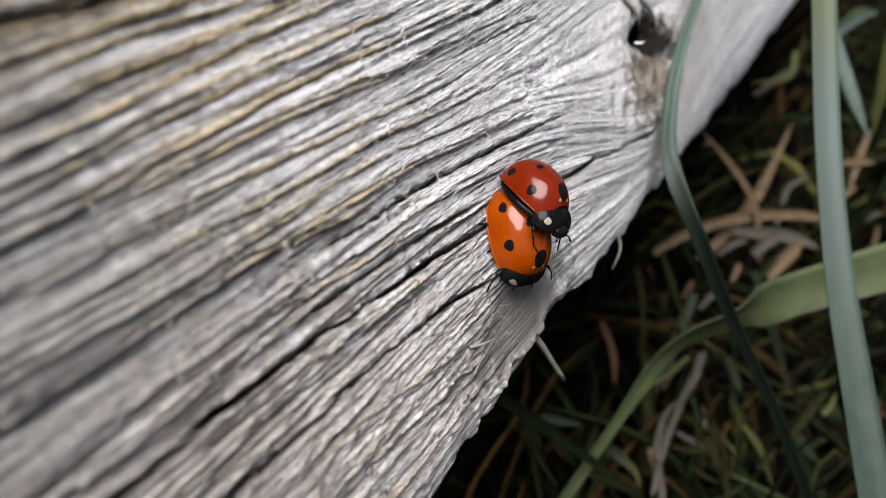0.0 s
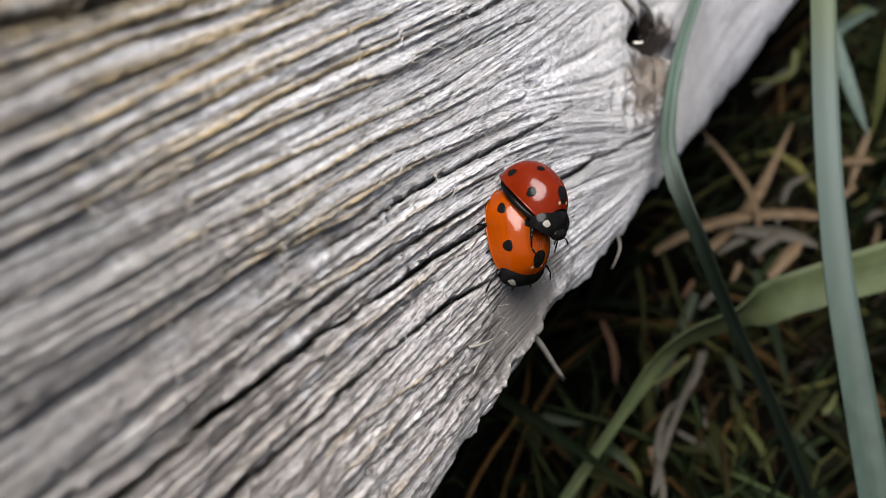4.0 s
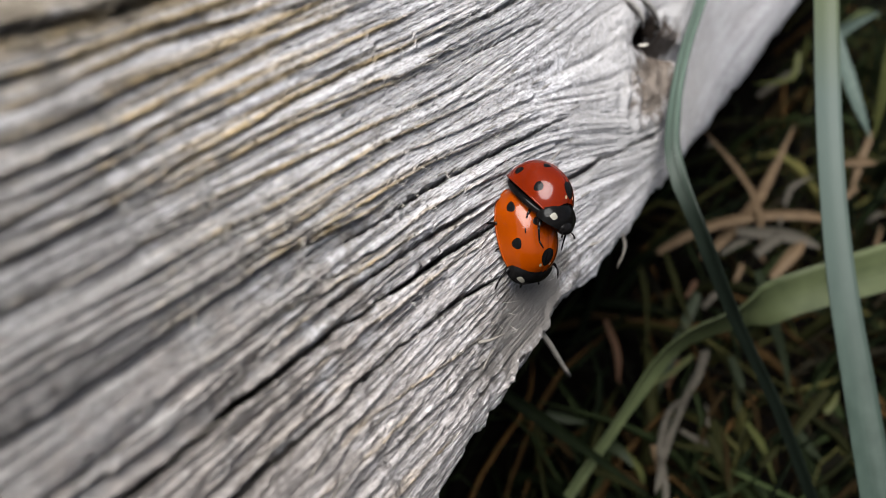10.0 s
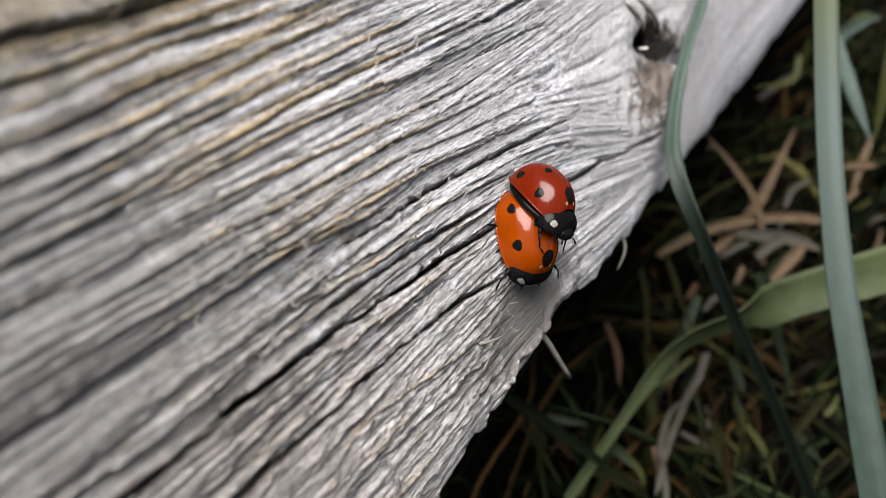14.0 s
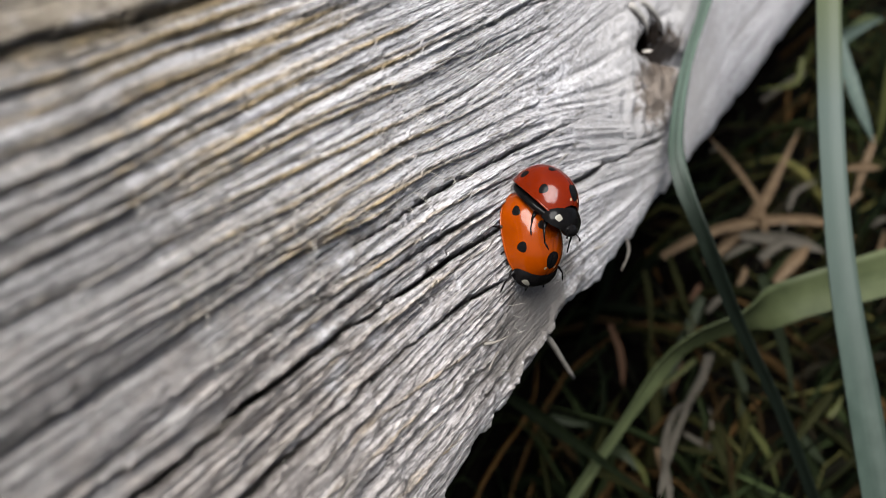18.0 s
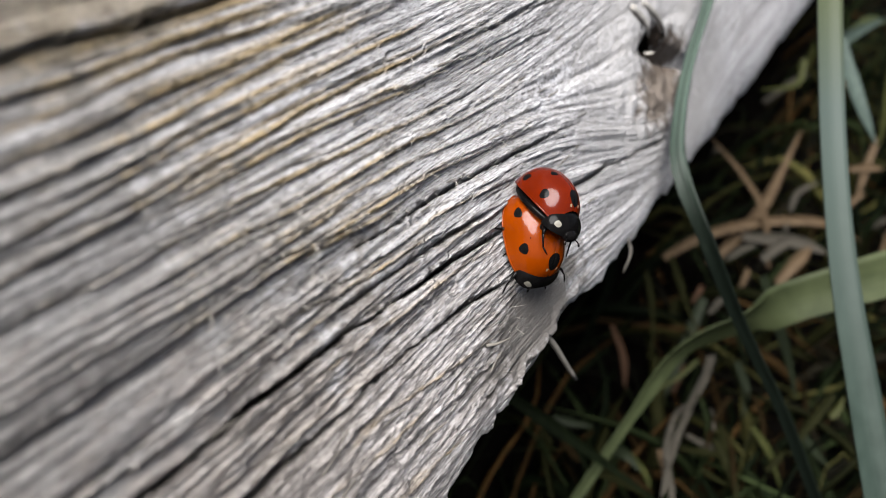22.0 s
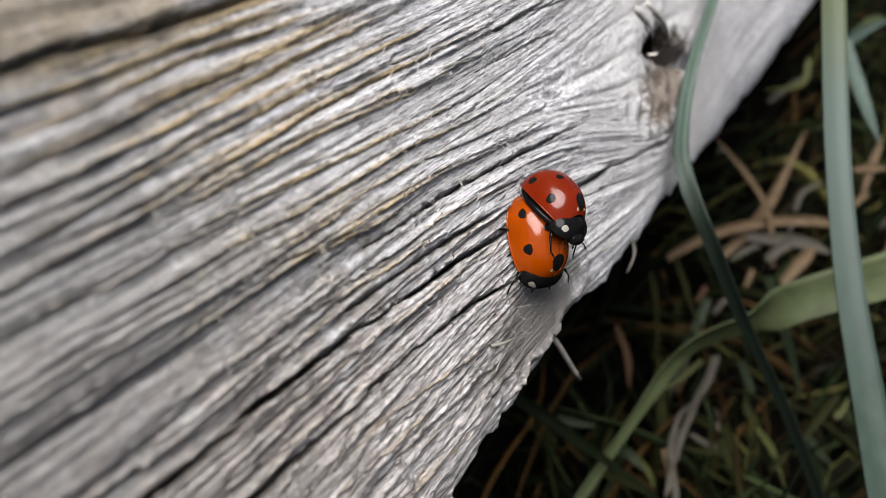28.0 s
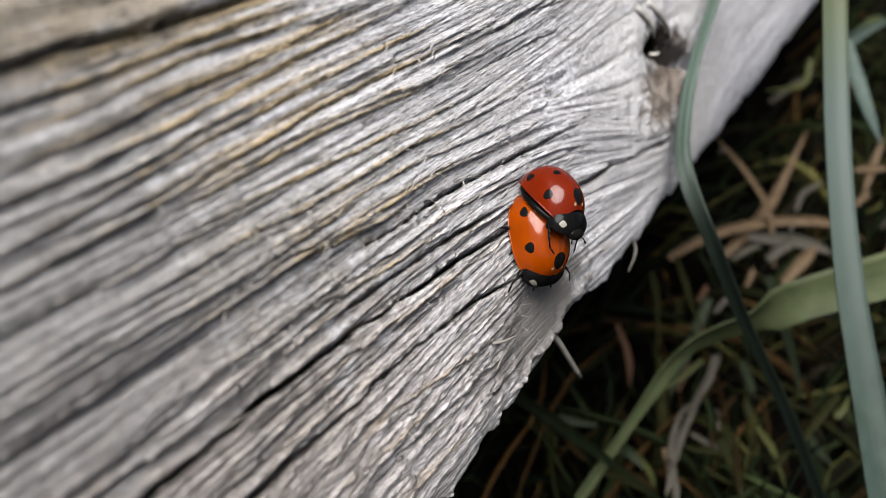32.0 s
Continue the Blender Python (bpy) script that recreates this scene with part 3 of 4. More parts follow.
# ---- grass ----
def blade_mesh(bm, pts, width, facing, facing_end=None, fold=0.25, count=28, tip=0.15, root=0.7, thick=0.00018):
    """A folded grass blade of real thickness along pts. facing: which way its upper side looks."""
    p = smooth_path(pts, count)
    ups = [Vector(q) for q in (facing if isinstance(facing[0], tuple) else (facing, facing_end or facing))]
    rows = []
    for i, c in enumerate(p):
        u = i / (count - 1)
        d = (p[min(i + 1, count - 1)] - p[max(i - 1, 0)]).normalized()
        k = min(1, max(0, (u - 0.42) / 0.25)) if len(ups) == 2 else u * (len(ups) - 1)
        j = min(int(k), len(ups) - 2)
        k -= j
        up0 = ups[j].lerp(ups[j + 1], k * k * (3 - 2 * k)).normalized()
        side = d.cross(up0).normalized()
        up = side.cross(d)
        wide = width if isinstance(width, float) else float(np.interp(u * (len(width) - 1), range(len(width)), width))
        w = 0.5 * wide * (root + (1 - root) * min(1, u * 3)) * (1 if u < 1 - tip * 2 else max(0.06, ((1 - u) / (tip * 2)) ** 0.7)) if tip else 0.5 * wide
        w *= 1 + 0.05 * math.sin(9 * u + wide * 9000)
        top = [c + side * w * k + up * (fold * w * (abs(k) ** 1.3)) for k in (-1, -0.66, -0.33, 0, 0.33, 0.66, 1)]
        low = [q - up * (thick * (1.6 if abs(k) < 0.1 else 1)) for q, k in zip(top, (-1, -0.66, -0.33, 0, 0.33, 0.66, 1))][::-1]
        rows.append(top + low + [top[0]])
    across = [0, 0.17, 0.33, 0.5, 0.67, 0.83, 1, 1, 0.83, 0.67, 0.5, 0.33, 0.17, 0, 0]
    sheet(bm, rows, lambda a, b: (across[b], a / (count - 1) * 3))


def blade(name, pts, width, facing, material, label, category="grass", group="", **kw):
    bm = bmesh.new()
    blade_mesh(bm, [Vector(q) * MM for q in pts], [w * MM for w in width] if isinstance(width, tuple) else width * MM, facing, **kw)
    ob = tagged(part(name, bm, material), label, category, group)
    if isinstance(width, tuple):
        bm = bmesh.new()
        p = smooth_path([Vector(q) * MM for q in pts], 30)
        tube(bm, [q - Vector(facing[0] if isinstance(facing[0], tuple) else facing).normalized() * 0.0001 for q in p], [0.00007] * 30, 6)
        part("midrib", bm, material, ob)
    return ob


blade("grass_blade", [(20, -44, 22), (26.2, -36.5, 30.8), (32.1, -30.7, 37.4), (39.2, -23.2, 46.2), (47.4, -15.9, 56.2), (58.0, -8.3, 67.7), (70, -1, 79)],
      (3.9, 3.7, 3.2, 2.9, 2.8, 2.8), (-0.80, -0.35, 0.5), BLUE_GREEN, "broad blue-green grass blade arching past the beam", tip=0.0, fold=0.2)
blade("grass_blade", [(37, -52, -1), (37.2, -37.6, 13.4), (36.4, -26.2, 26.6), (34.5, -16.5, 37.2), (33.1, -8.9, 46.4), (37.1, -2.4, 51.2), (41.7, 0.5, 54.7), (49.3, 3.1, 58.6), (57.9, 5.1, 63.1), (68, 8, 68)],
      (1.6, 1.6, 1.6, 1.8, 2.1, 1.5, 1.3, 2.4), (-0.9, -0.3, -0.55), SHADE_GREEN, "narrow bluish grass blade bent over the beam's edge, shade coloured into its lower half", facing_end=(-0.6, -0.5, 0.6), tip=0.0, fold=0.15)
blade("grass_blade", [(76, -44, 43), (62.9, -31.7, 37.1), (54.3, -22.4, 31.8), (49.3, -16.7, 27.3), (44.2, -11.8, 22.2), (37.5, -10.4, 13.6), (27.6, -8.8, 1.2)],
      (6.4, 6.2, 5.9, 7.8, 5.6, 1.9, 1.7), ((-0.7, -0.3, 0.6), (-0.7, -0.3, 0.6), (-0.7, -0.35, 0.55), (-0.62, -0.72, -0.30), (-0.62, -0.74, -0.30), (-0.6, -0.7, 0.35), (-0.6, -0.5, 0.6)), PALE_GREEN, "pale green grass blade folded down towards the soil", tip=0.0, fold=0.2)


def stem(pts, width, material, label, category="straw", group="dry stems in the turf"):
    blade("dry_stem" if category == "straw" else "grass_blade", pts, width, (-0.6, -0.3, 0.7), material, label, category, group, tip=0.16 if category == "straw" else 0.32, fold=0.5, count=18)


def straws():
    """Single stems and blades that can be told apart among the matted grass."""
    dry = "dry pale brown grass stem lying in the turf"
    stem([(98, -9, 3), (106, -12, 8.9), (118, -13.4, 13), (136, -13, 23)], 2.5, STRAW, dry)
    stem([(88, -1, 6), (97, -5.7, 9.2), (106, -14, 12.5), (111, -25, 15.8), (118, -34, 12)], 2.1, STRAW, dry)
    stem([(102, -20, 6), (106, -14, 15), (107, -6.8, 20.5), (107, 3, 26)], 1.3, STRAW, "thin brown grass stem lying in the turf")
    stem([(30, -24, -4), (37.6, -20.8, 1), (43.4, -17.2, 3), (50, -16, 5), (58, -18, 3)], 1.1, GREY_STRAW, "old grey grass stem lying in the turf")
    stem([(48, -18, 0), (56.1, -17.4, 4.1), (64.3, -17.5, 5.6), (67, -17.4, 6.5)], 1.3, GREY_STRAW, "old grey grass stem lying in the turf")
    stem([(62.5, 0.2, 5), (60.0, -4.0, 2.0), (57, -7, -2)], 1.2, RUST, "rust-brown dead stem in the turf")
    green = "green grass blade among the turf"
    stem([(113.5, -10.9, 50.1), (107.8, -15.8, 45.8), (101.4, -20.9, 42.2), (96.0, -24.2, 40.7)], 3.0, DIM_BLUE, "dull bluish grass blade among the turf", "grass", "green blades in the turf")
    stem([(138.2, -9.4, 39.2), (137.7, -12.6, 45.1), (137.7, -17.2, 50.8)], 3.4, DIM_BLUE, "dull bluish grass blade among the turf", "grass", "green blades in the turf")
    stem([(95.6, -18.8, 57.6), (94.1, -21.8, 49.4), (93.8, -24.6, 41.2)], 2.4, OLIVE, "yellow-green grass blade among the turf", "grass", "green blades in the turf")
    stem([(64.2, -17.5, 26.5), (64.0, -22.6, 20.3), (63.8, -27.2, 14.6), (63.3, -31.5, 8.6)], 2.0, DIM_GREEN, green, "grass", "green blades in the turf")
    stem([(26.5, 8.3, 15.2), (28.1, -0.7, 12.4), (30.3, -9.7, 8.8), (32.6, -19.8, 4.6)], 1.9, DARKENED_GREEN, green, "grass", "green blades in the turf")
    stem([(31.0, -8.8, 5.1), (33.3, -13.3, 3.9), (35.2, -18.8, 1.7)], 1.6, TURF_GREEN, "yellow-green grass blade among the turf", "grass", "green blades in the turf")
    stem([(82.3, -11.4, 5.3), (70.9, -12.6, -0.5), (58.4, -13.7, -4.2)], 2.2, DIM_GREEN, "dull bluish grass blade among the turf", "grass", "green blades in the turf")
    stem([(66.9, -36.1, 10.3), (61.1, -34.7, 7.5), (55.0, -33.7, 4.2)], 1.6, TURF_GREEN, "yellow-green grass blade among the turf", "grass", "green blades in the turf")
    stem([(51.0, -22.9, 3.5), (47.2, -27.6, 1.5), (44.1, -29.9, -0.1)], 1.5, TURF_GREEN, "yellow-green grass blade among the turf", "grass", "green blades in the turf")
    stem([(146.9, -6.2, 34.8), (141.0, -7.3, 30.6), (132.8, -0.9, 29.1)], 1.5, OLIVE, "yellow-green grass blade among the turf", "grass", "green blades in the turf")
    stem([(125.3, -26.9, 31.4), (121.7, -27.3, 26.9), (116.9, -28.8, 20.6)], 1.6, STRAW, dry)
    stem([(101.2, -12.6, 10.6), (106.2, -21.9, 11.6), (106.8, -28.6, 12.1)], 2.6, GREY_STRAW, "old grey grass stem lying in the turf")
    stem([(94.7, -11.9, 8.0), (97.2, -13.8, 10.5), (99.7, -15.8, 11.0)], 1.3, GREY_STRAW, "old grey grass stem lying in the turf")
    stem([(94.6, -22.3, 8.0), (99.8, -23.7, 11.5), (104.9, -25.2, 13.0)], 2.5, STRAW, dry)
    stem([(98.8, -17.9, 9.0), (102.2, -19.5, 11.5), (105.7, -21.1, 12.0)], 2.3, GREY_STRAW, "old grey grass stem lying in the turf")
    stem([(82.8, -9.9, 3.0), (84.8, -10.1, 5.0), (86.9, -10.2, 5.0)], 1.1, RUST, "rust-brown dead stem in the turf")
    stem([(91.2, -16.7, 5.0), (93.3, -16.5, 7.5), (95.3, -16.3, 8.0)], 1.1, STRAW, dry)
    stem([(82.0, -13.6, 3.0), (83.3, -14.2, 5.5), (84.6, -14.8, 6.0)], 1.3, GREY_STRAW, "old grey grass stem lying in the turf")
    stem([(146.7, -11.9, 42.0), (151.0, -15.0, 46.0), (155.2, -18.1, 46.0)], 3.1, PALE_GREEN, "pale green grass blade among the turf", "grass", "green blades in the turf")
    stem([(168.1, -1.3, 14.0), (173.5, -4.8, 19.0), (178.8, -8.3, 22.0)], 1.6, GREY_STRAW, "old grey grass stem lying in the turf")
    stem([(176.3, -6.8, 24.0), (175.7, -6.2, 29.0), (175.1, -5.6, 32.0)], 2.1, OLIVE, "yellow-green grass blade among the turf", "grass", "green blades in the turf")
    stem([(142.4, -27.6, 28.0), (149.1, -26.0, 34.0), (155.8, -24.4, 38.0)], 1.8, OLIVE, "yellow-green grass blade among the turf", "grass", "green blades in the turf")
    stem([(47.2, -19.8, 2.0), (47.9, -22.4, 3.5), (48.6, -24.9, 3.0)], 0.9, TURF_GREEN, "dull olive grass blade among the turf", "grass", "green blades in the turf")
    stem([(66.6, -37.8, 4.0), (69.4, -38.4, 6.5), (72.2, -39.0, 7.0)], 1.2, TURF_STRAW, "dull brown grass stem lying in the turf")
    stem([(51.0, -31.5, 3.0), (53.2, -32.3, 5.0), (55.5, -33.1, 5.0)], 1.2, TURF_GREEN, "dull olive grass blade among the turf", "grass", "green blades in the turf")
    stem([(55.2, -20.6, 2.0), (51.8, -21.6, 3.5), (48.4, -22.6, 3.0)], 0.8, TURF_STRAW, "dull brown grass stem lying in the turf")
    stem([(55.8, -24.1, 2.0), (49.6, -26.2, 3.5), (43.4, -28.2, 3.0)], 0.8, TURF_STRAW, "dull brown grass stem lying in the turf")
    stem([(42.3, -17.7, 3.0), (38.8, -18.5, 4.0), (35.2, -19.2, 3.0)], 1.2, GREY_STRAW, "old grey grass stem lying in the turf")
    stem([(35.7, -10.0, 1.0), (36.3, -14.1, 2.0), (36.9, -18.3, 1.0)], 1.0, TURF_STRAW, "dull brown grass stem lying in the turf")
    stem([(40.3, -9.3, 1.0), (39.3, -12.3, 2.5), (38.3, -15.2, 2.0)], 1.9, DIM_GREEN, green, "grass", "green blades in the turf")
    stem([(62.8, -34.3, 3.0), (66.2, -34.1, 5.0), (69.6, -33.9, 5.0)], 0.9, TURF_STRAW, "dull brown grass stem lying in the turf")
    stem([(57.9, -14.2, 2.0), (60.8, -14.0, 4.0), (63.7, -13.8, 4.0)], 0.9, RUST, "rust-brown dead stem in the turf")
    stem([(85.4, -40.5, 5.0), (90.7, -39.9, 7.5), (95.9, -39.2, 8.0)], 1.0, OLIVE, "yellow-green grass blade among the turf", "grass", "green blades in the turf")
    stem([(120.2, -39.9, 6.0), (126.3, -39.7, 9.0), (132.3, -39.5, 10.0)], 1.1, STRAW, dry)
    stem([(136.5, -36.5, 6.0), (138.8, -38.4, 8.5), (141.1, -40.3, 9.0)], 1.2, GREY_STRAW, "old grey grass stem lying in the turf")
    olive, brown = "dull olive grass blade among the turf", "dull brown grass stem lying in the turf"
    stem([(59.0, -16.4, 11.8), (57.0, -17.3, 9.1), (54.9, -17.3, 6.5), (53.0, -17.0, 3.0)], 1.3, GREY_STRAW, "old grey grass stem lying in the turf")
    stem([(61.0, -15.3, 8.3), (57.8, -13.7, 5.3), (54.8, -11.7, 2.9)], 0.9, OLIVE, "yellow-green grass blade among the turf", "grass", "green blades in the turf")
    stem([(68.5, -0.8, 14.6), (67.1, -3.0, 12.1), (65.3, -5.4, 8.7), (61.0, -9.4, 1.8)], 1.3, TURF_GREEN, green, "grass", "green blades in the turf")
    stem([(70.2, -3.4, 18.6), (68.8, -6.8, 15.4), (67.8, -9.2, 12.9), (66.2, -14.6, 8.2)], 1.2, TURF_GREEN, green, "grass", "green blades in the turf")
    stem([(47.2, -17.4, 7.2), (45.1, -17.6, 4.6), (42.6, -18.8, 1.1)], 1.2, GREY_STRAW, "old grey grass stem lying in the turf")
    stem([(52.3, -22.5, 5.7), (51.1, -24.8, 3.0), (49.0, -27.8, -1.0)], 1.3, TURF_GREEN, olive, "grass", "green blades in the turf")
    stem([(45.8, -18.7, 3.3), (47.0, -21.6, 3.2), (48.6, -24.9, 3.2)], 0.8, TURF_GREEN, olive, "grass", "green blades in the turf")
    stem([(66.5, -37.7, 6.1), (67.9, -38.2, 7.4), (69.4, -38.2, 9.2)], 1.5, OLIVE, "yellow-green grass blade among the turf", "grass", "green blades in the turf")
    stem([(40.9, 0.5, -0.4), (42.2, -2.6, -0.5), (43.9, -6.0, -0.4)], 1.7, DIM_GREEN, green, "grass", "green blades in the turf")
    stem([(37.4, -2.5, 0.4), (37.3, -4.4, -0.8), (37.2, -6.9, -2.2)], 1.1, TURF_STRAW, brown)
    stem([(108.5, -18.4, 16.6), (111.0, -18.0, 19.8), (114.4, -20.7, 22.4)], 1.3, GREY_STRAW, "old grey grass stem lying in the turf")
    stem([(118.8, -24.7, 25.3), (120.6, -27.2, 26.1), (122.6, -30.7, 26.7)], 1.6, STRAW, dry)
    stem([(115.5, -28.2, 19.7), (116.8, -28.5, 20.9), (118.4, -29.7, 22.2)], 1.4, STRAW, dry)
    stem([(61.4, -25.6, 6.6), (60.5, -28.4, 3.9), (58.6, -30.9, 0.4)], 0.8, TURF_STRAW, brown)
    stem([(43.2, -16.1, 3.2), (41.8, -19.1, 0.0), (40.4, -21.5, -2.9)], 1.2, STRAW, dry)
    stem([(49.6, -18.9, 2.7), (50.6, -22.6, 1.9), (52.1, -26.2, 1.8)], 1.0, GREY_STRAW, "old grey grass stem lying in the turf")
    stem([(46.0, -23.0, 1.3), (46.7, -26.3, 0.3), (48.1, -29.8, 0.1)], 0.8, TURF_GREEN, olive, "grass", "green blades in the turf")
    stem([(56.5, -27.3, 4.7), (56.0, -31.4, 2.0), (54.4, -35.7, -2.2)], 1.2, OLIVE, olive, "grass", "green blades in the turf")
    stem([(41.2, -12.4, 1.3), (41.0, -16.2, -1.0), (39.7, -18.7, -3.9)], 1.0, OLIVE, olive, "grass", "green blades in the turf")
    stem([(59.5, -22.4, 5.9), (56.7, -21.9, 3.0), (54.5, -22.8, -0.1)], 0.9, TURF_STRAW, brown)
    stem([(61.1, -35.1, 4.4), (60.8, -37.9, 2.6), (61.0, -41.4, 0.9)], 1.5, DIM_GREEN, green, "grass", "green blades in the turf")
    stem([(66.0, -21.0, 7.8), (64.6, -24.5, 4.3), (62.1, -26.3, 0.5)], 1.6, DIM_GREEN, green, "grass", "green blades in the turf")


straws()


def flake(x, y, z, size, turn):
    """A small curled scrap of dry husk."""
    bm = bmesh.new()
    rows = []
    for i in range(7):
        u = i / 3 - 1
        half = 0.45 * size * (1 - abs(u) ** 2.4) ** 0.5 + 0.04 * size
        row = [Vector((size * u, half * v, 0.30 * size * (u * u + 0.8 * v * v))) * MM for v in (-1, -0.5, 0, 0.5, 1)]
        rows.append(row + [q - Vector((0, 0, 0.08 * MM)) for q in row[::-1]] + [row[0]])
    sheet(bm, rows, lambda a, b: (0.1 * b, 0.3 * a))
    ob = part("husk", bm, GREY_STRAW)
    ob.matrix_world = pose(x * MM, y * MM, z * MM, 25, -40, turn)
    tagged(ob, "small pale curled husk lying on the turf", "litter", "husks in the turf")


flake(50.3, -21.5, 6.5, 0.8, 40)
flake(107.2, -19.1, 13.5, 1.1, 20)
flake(55.7, -20.9, 4.0, 0.7, 70)
flake(130.3, 1.6, 13.0, 1.4, -30)


def strand(bm, pts, width, spin):
    """A thin grass strand with a flat diamond section."""
    p = smooth_path(pts, 8)
    lay = bm.loops.layers.uv.get("leaf") or bm.loops.layers.uv.new("leaf")
    rings = []
    for i, c in enumerate(p):
        d = (p[min(i + 1, 7)] - p[max(i - 1, 0)]).normalized()
        side = d.cross(Vector((math.cos(spin), math.sin(spin), 0.6))).normalized()
        up = side.cross(d)
        w = 0.5 * width * (1 if i < 5 else (0.75, 0.45, 0.1)[i - 5])
        rings.append([bm.verts.new(c + o) for o in (side * w, up * w * 0.18, -side * w, -up * w * 0.18)])
    for i, (a, b) in enumerate(zip(rings, rings[1:])):
        for k in range(4):
            f = bm.faces.new((a[k], a[(k + 1) % 4], b[(k + 1) % 4], b[k]))
            for lp, (u, v) in zip(f.loops, ((k, i), (k + 1, i), (k + 1, i + 1), (k, i + 1))):
                lp[lay].uv = (u * 0.5, v * 0.4)


def turf():
    """Dense matted grass, upright strands over a lying thatch, kept lower towards the near side."""
    rng = random.Random(7)
    g = GROUND / MM
    kinds = {"green_turf": (DARKENED_GREEN, 620, "dark green"), "fresh_turf": (TURF_GREEN, 300, "olive green"), "dry_turf": (TURF_STRAW, 260, "dry brown"), "grey_turf": (TURF_GREY, 150, "old grey")}
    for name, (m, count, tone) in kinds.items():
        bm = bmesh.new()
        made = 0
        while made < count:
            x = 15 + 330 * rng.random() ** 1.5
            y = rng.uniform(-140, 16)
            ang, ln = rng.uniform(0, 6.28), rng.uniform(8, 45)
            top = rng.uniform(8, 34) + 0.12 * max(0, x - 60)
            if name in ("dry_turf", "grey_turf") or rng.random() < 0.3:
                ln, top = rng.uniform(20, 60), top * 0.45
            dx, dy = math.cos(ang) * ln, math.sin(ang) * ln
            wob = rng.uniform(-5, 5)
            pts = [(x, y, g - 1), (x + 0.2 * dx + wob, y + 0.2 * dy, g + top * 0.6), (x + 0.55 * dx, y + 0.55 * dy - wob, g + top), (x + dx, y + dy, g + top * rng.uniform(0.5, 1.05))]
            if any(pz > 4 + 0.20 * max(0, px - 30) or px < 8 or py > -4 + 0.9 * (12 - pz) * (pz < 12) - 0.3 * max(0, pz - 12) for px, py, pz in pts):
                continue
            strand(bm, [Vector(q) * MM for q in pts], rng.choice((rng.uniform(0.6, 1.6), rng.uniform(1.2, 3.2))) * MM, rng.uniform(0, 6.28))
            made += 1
        tagged(part(name, bm, m), "matted " + tone + " grass over soil, both coloured dark for shade", "grass", kind="stuff")


turf()


# ---- wood details: splinters and raised fibres ----
def splinter(pts, r0, taper=0.85, material=SPLINTER):
    bm = bmesh.new()
    p = smooth_path([Vector(q) * MM for q in pts], 9)
    tube(bm, p, [r0 * MM * (1 - taper * (k / 8) ** 1.5) for k in range(9)], 5)
    ob = part("splinter", bm, material, beam_ob, "pale torn splinter")
    return ob


splinter([(6.8, -3.3, -1.2), (7.7, -5.1, -1.2), (8.8, -7.6, -1.4), (10.3, -10.8, -1.7)], 0.33, 0.3)
splinter([(27.4, -3.9, -1.2), (27.7, -5.2, -1.1), (27.2, -6.3, -1.2), (25.4, -7.3, -1.6)], 0.2)
splinter([(-3.0, 1.8, 0.0), (-2.0, 1.4, 0.5), (-0.8, 1.2, 0.9)], 0.17)
splinter([(17.7, -0.8, -0.3), (18.8, -1.0, 0.3), (20.4, -1.0, 0.5)], 0.16)
# torn fibres hang over the knot's hole
splinter([(39.6, 18.4, 0.3), (40.8, 16.8, 0.7), (41.8, 15.4, 0.8), (42.7, 14.2, 0.3)], 0.40, 0.75, TORN)
splinter([(43.0, 18.2, 0.3), (44.6, 16.6, 0.7), (46.4, 14.7, 0.8), (48.2, 12.9, 0.2)], 0.45, 0.75, TORN)
splinter([(42.5, 12.5, -0.5), (42.8, 12.3, 0.1), (43.0, 12.3, 0.4)], 0.17, 0.5, FIBRE)


def slivers():
    """Flat torn slivers lifting along the grain."""
    rng = random.Random(11)
    spots = [(rng.uniform(-28, 22), rng.uniform(-1.5, 26)) for _ in range(70)]
    for (x, y), z in zip(spots, face_z(*zip(*spots))):
        if 0 < x < 13 and -2 < y < 12 or y < -0.5:
            continue
        ln, w, lift = rng.uniform(0.9, 3.2), rng.uniform(0.10, 0.26), rng.uniform(0.12, 0.45)
        way = 1 if rng.random() < 0.7 else -1
        turn = rng.uniform(-0.10, 0.10)
        bm = bmesh.new()
        rows = []
        for k in range(6):
            u = k / 5
            c = Vector((x + way * ln * u, y + turn * ln * u, z - 0.12 + lift * u ** 1.6)) * MM
            hw = 0.5 * w * (1 - 0.75 * u ** 2) * MM
            t = 0.05 * MM
            rows.append([c + Vector((0, -hw, -t)), c + Vector((0, -hw * 0.6, t)), c + Vector((0, hw * 0.6, t)), c + Vector((0, hw, -t)), c + Vector((0, -hw, -t))])
        sheet(bm, rows)
        part("splinter", bm, SPLINTER, beam_ob)


slivers()


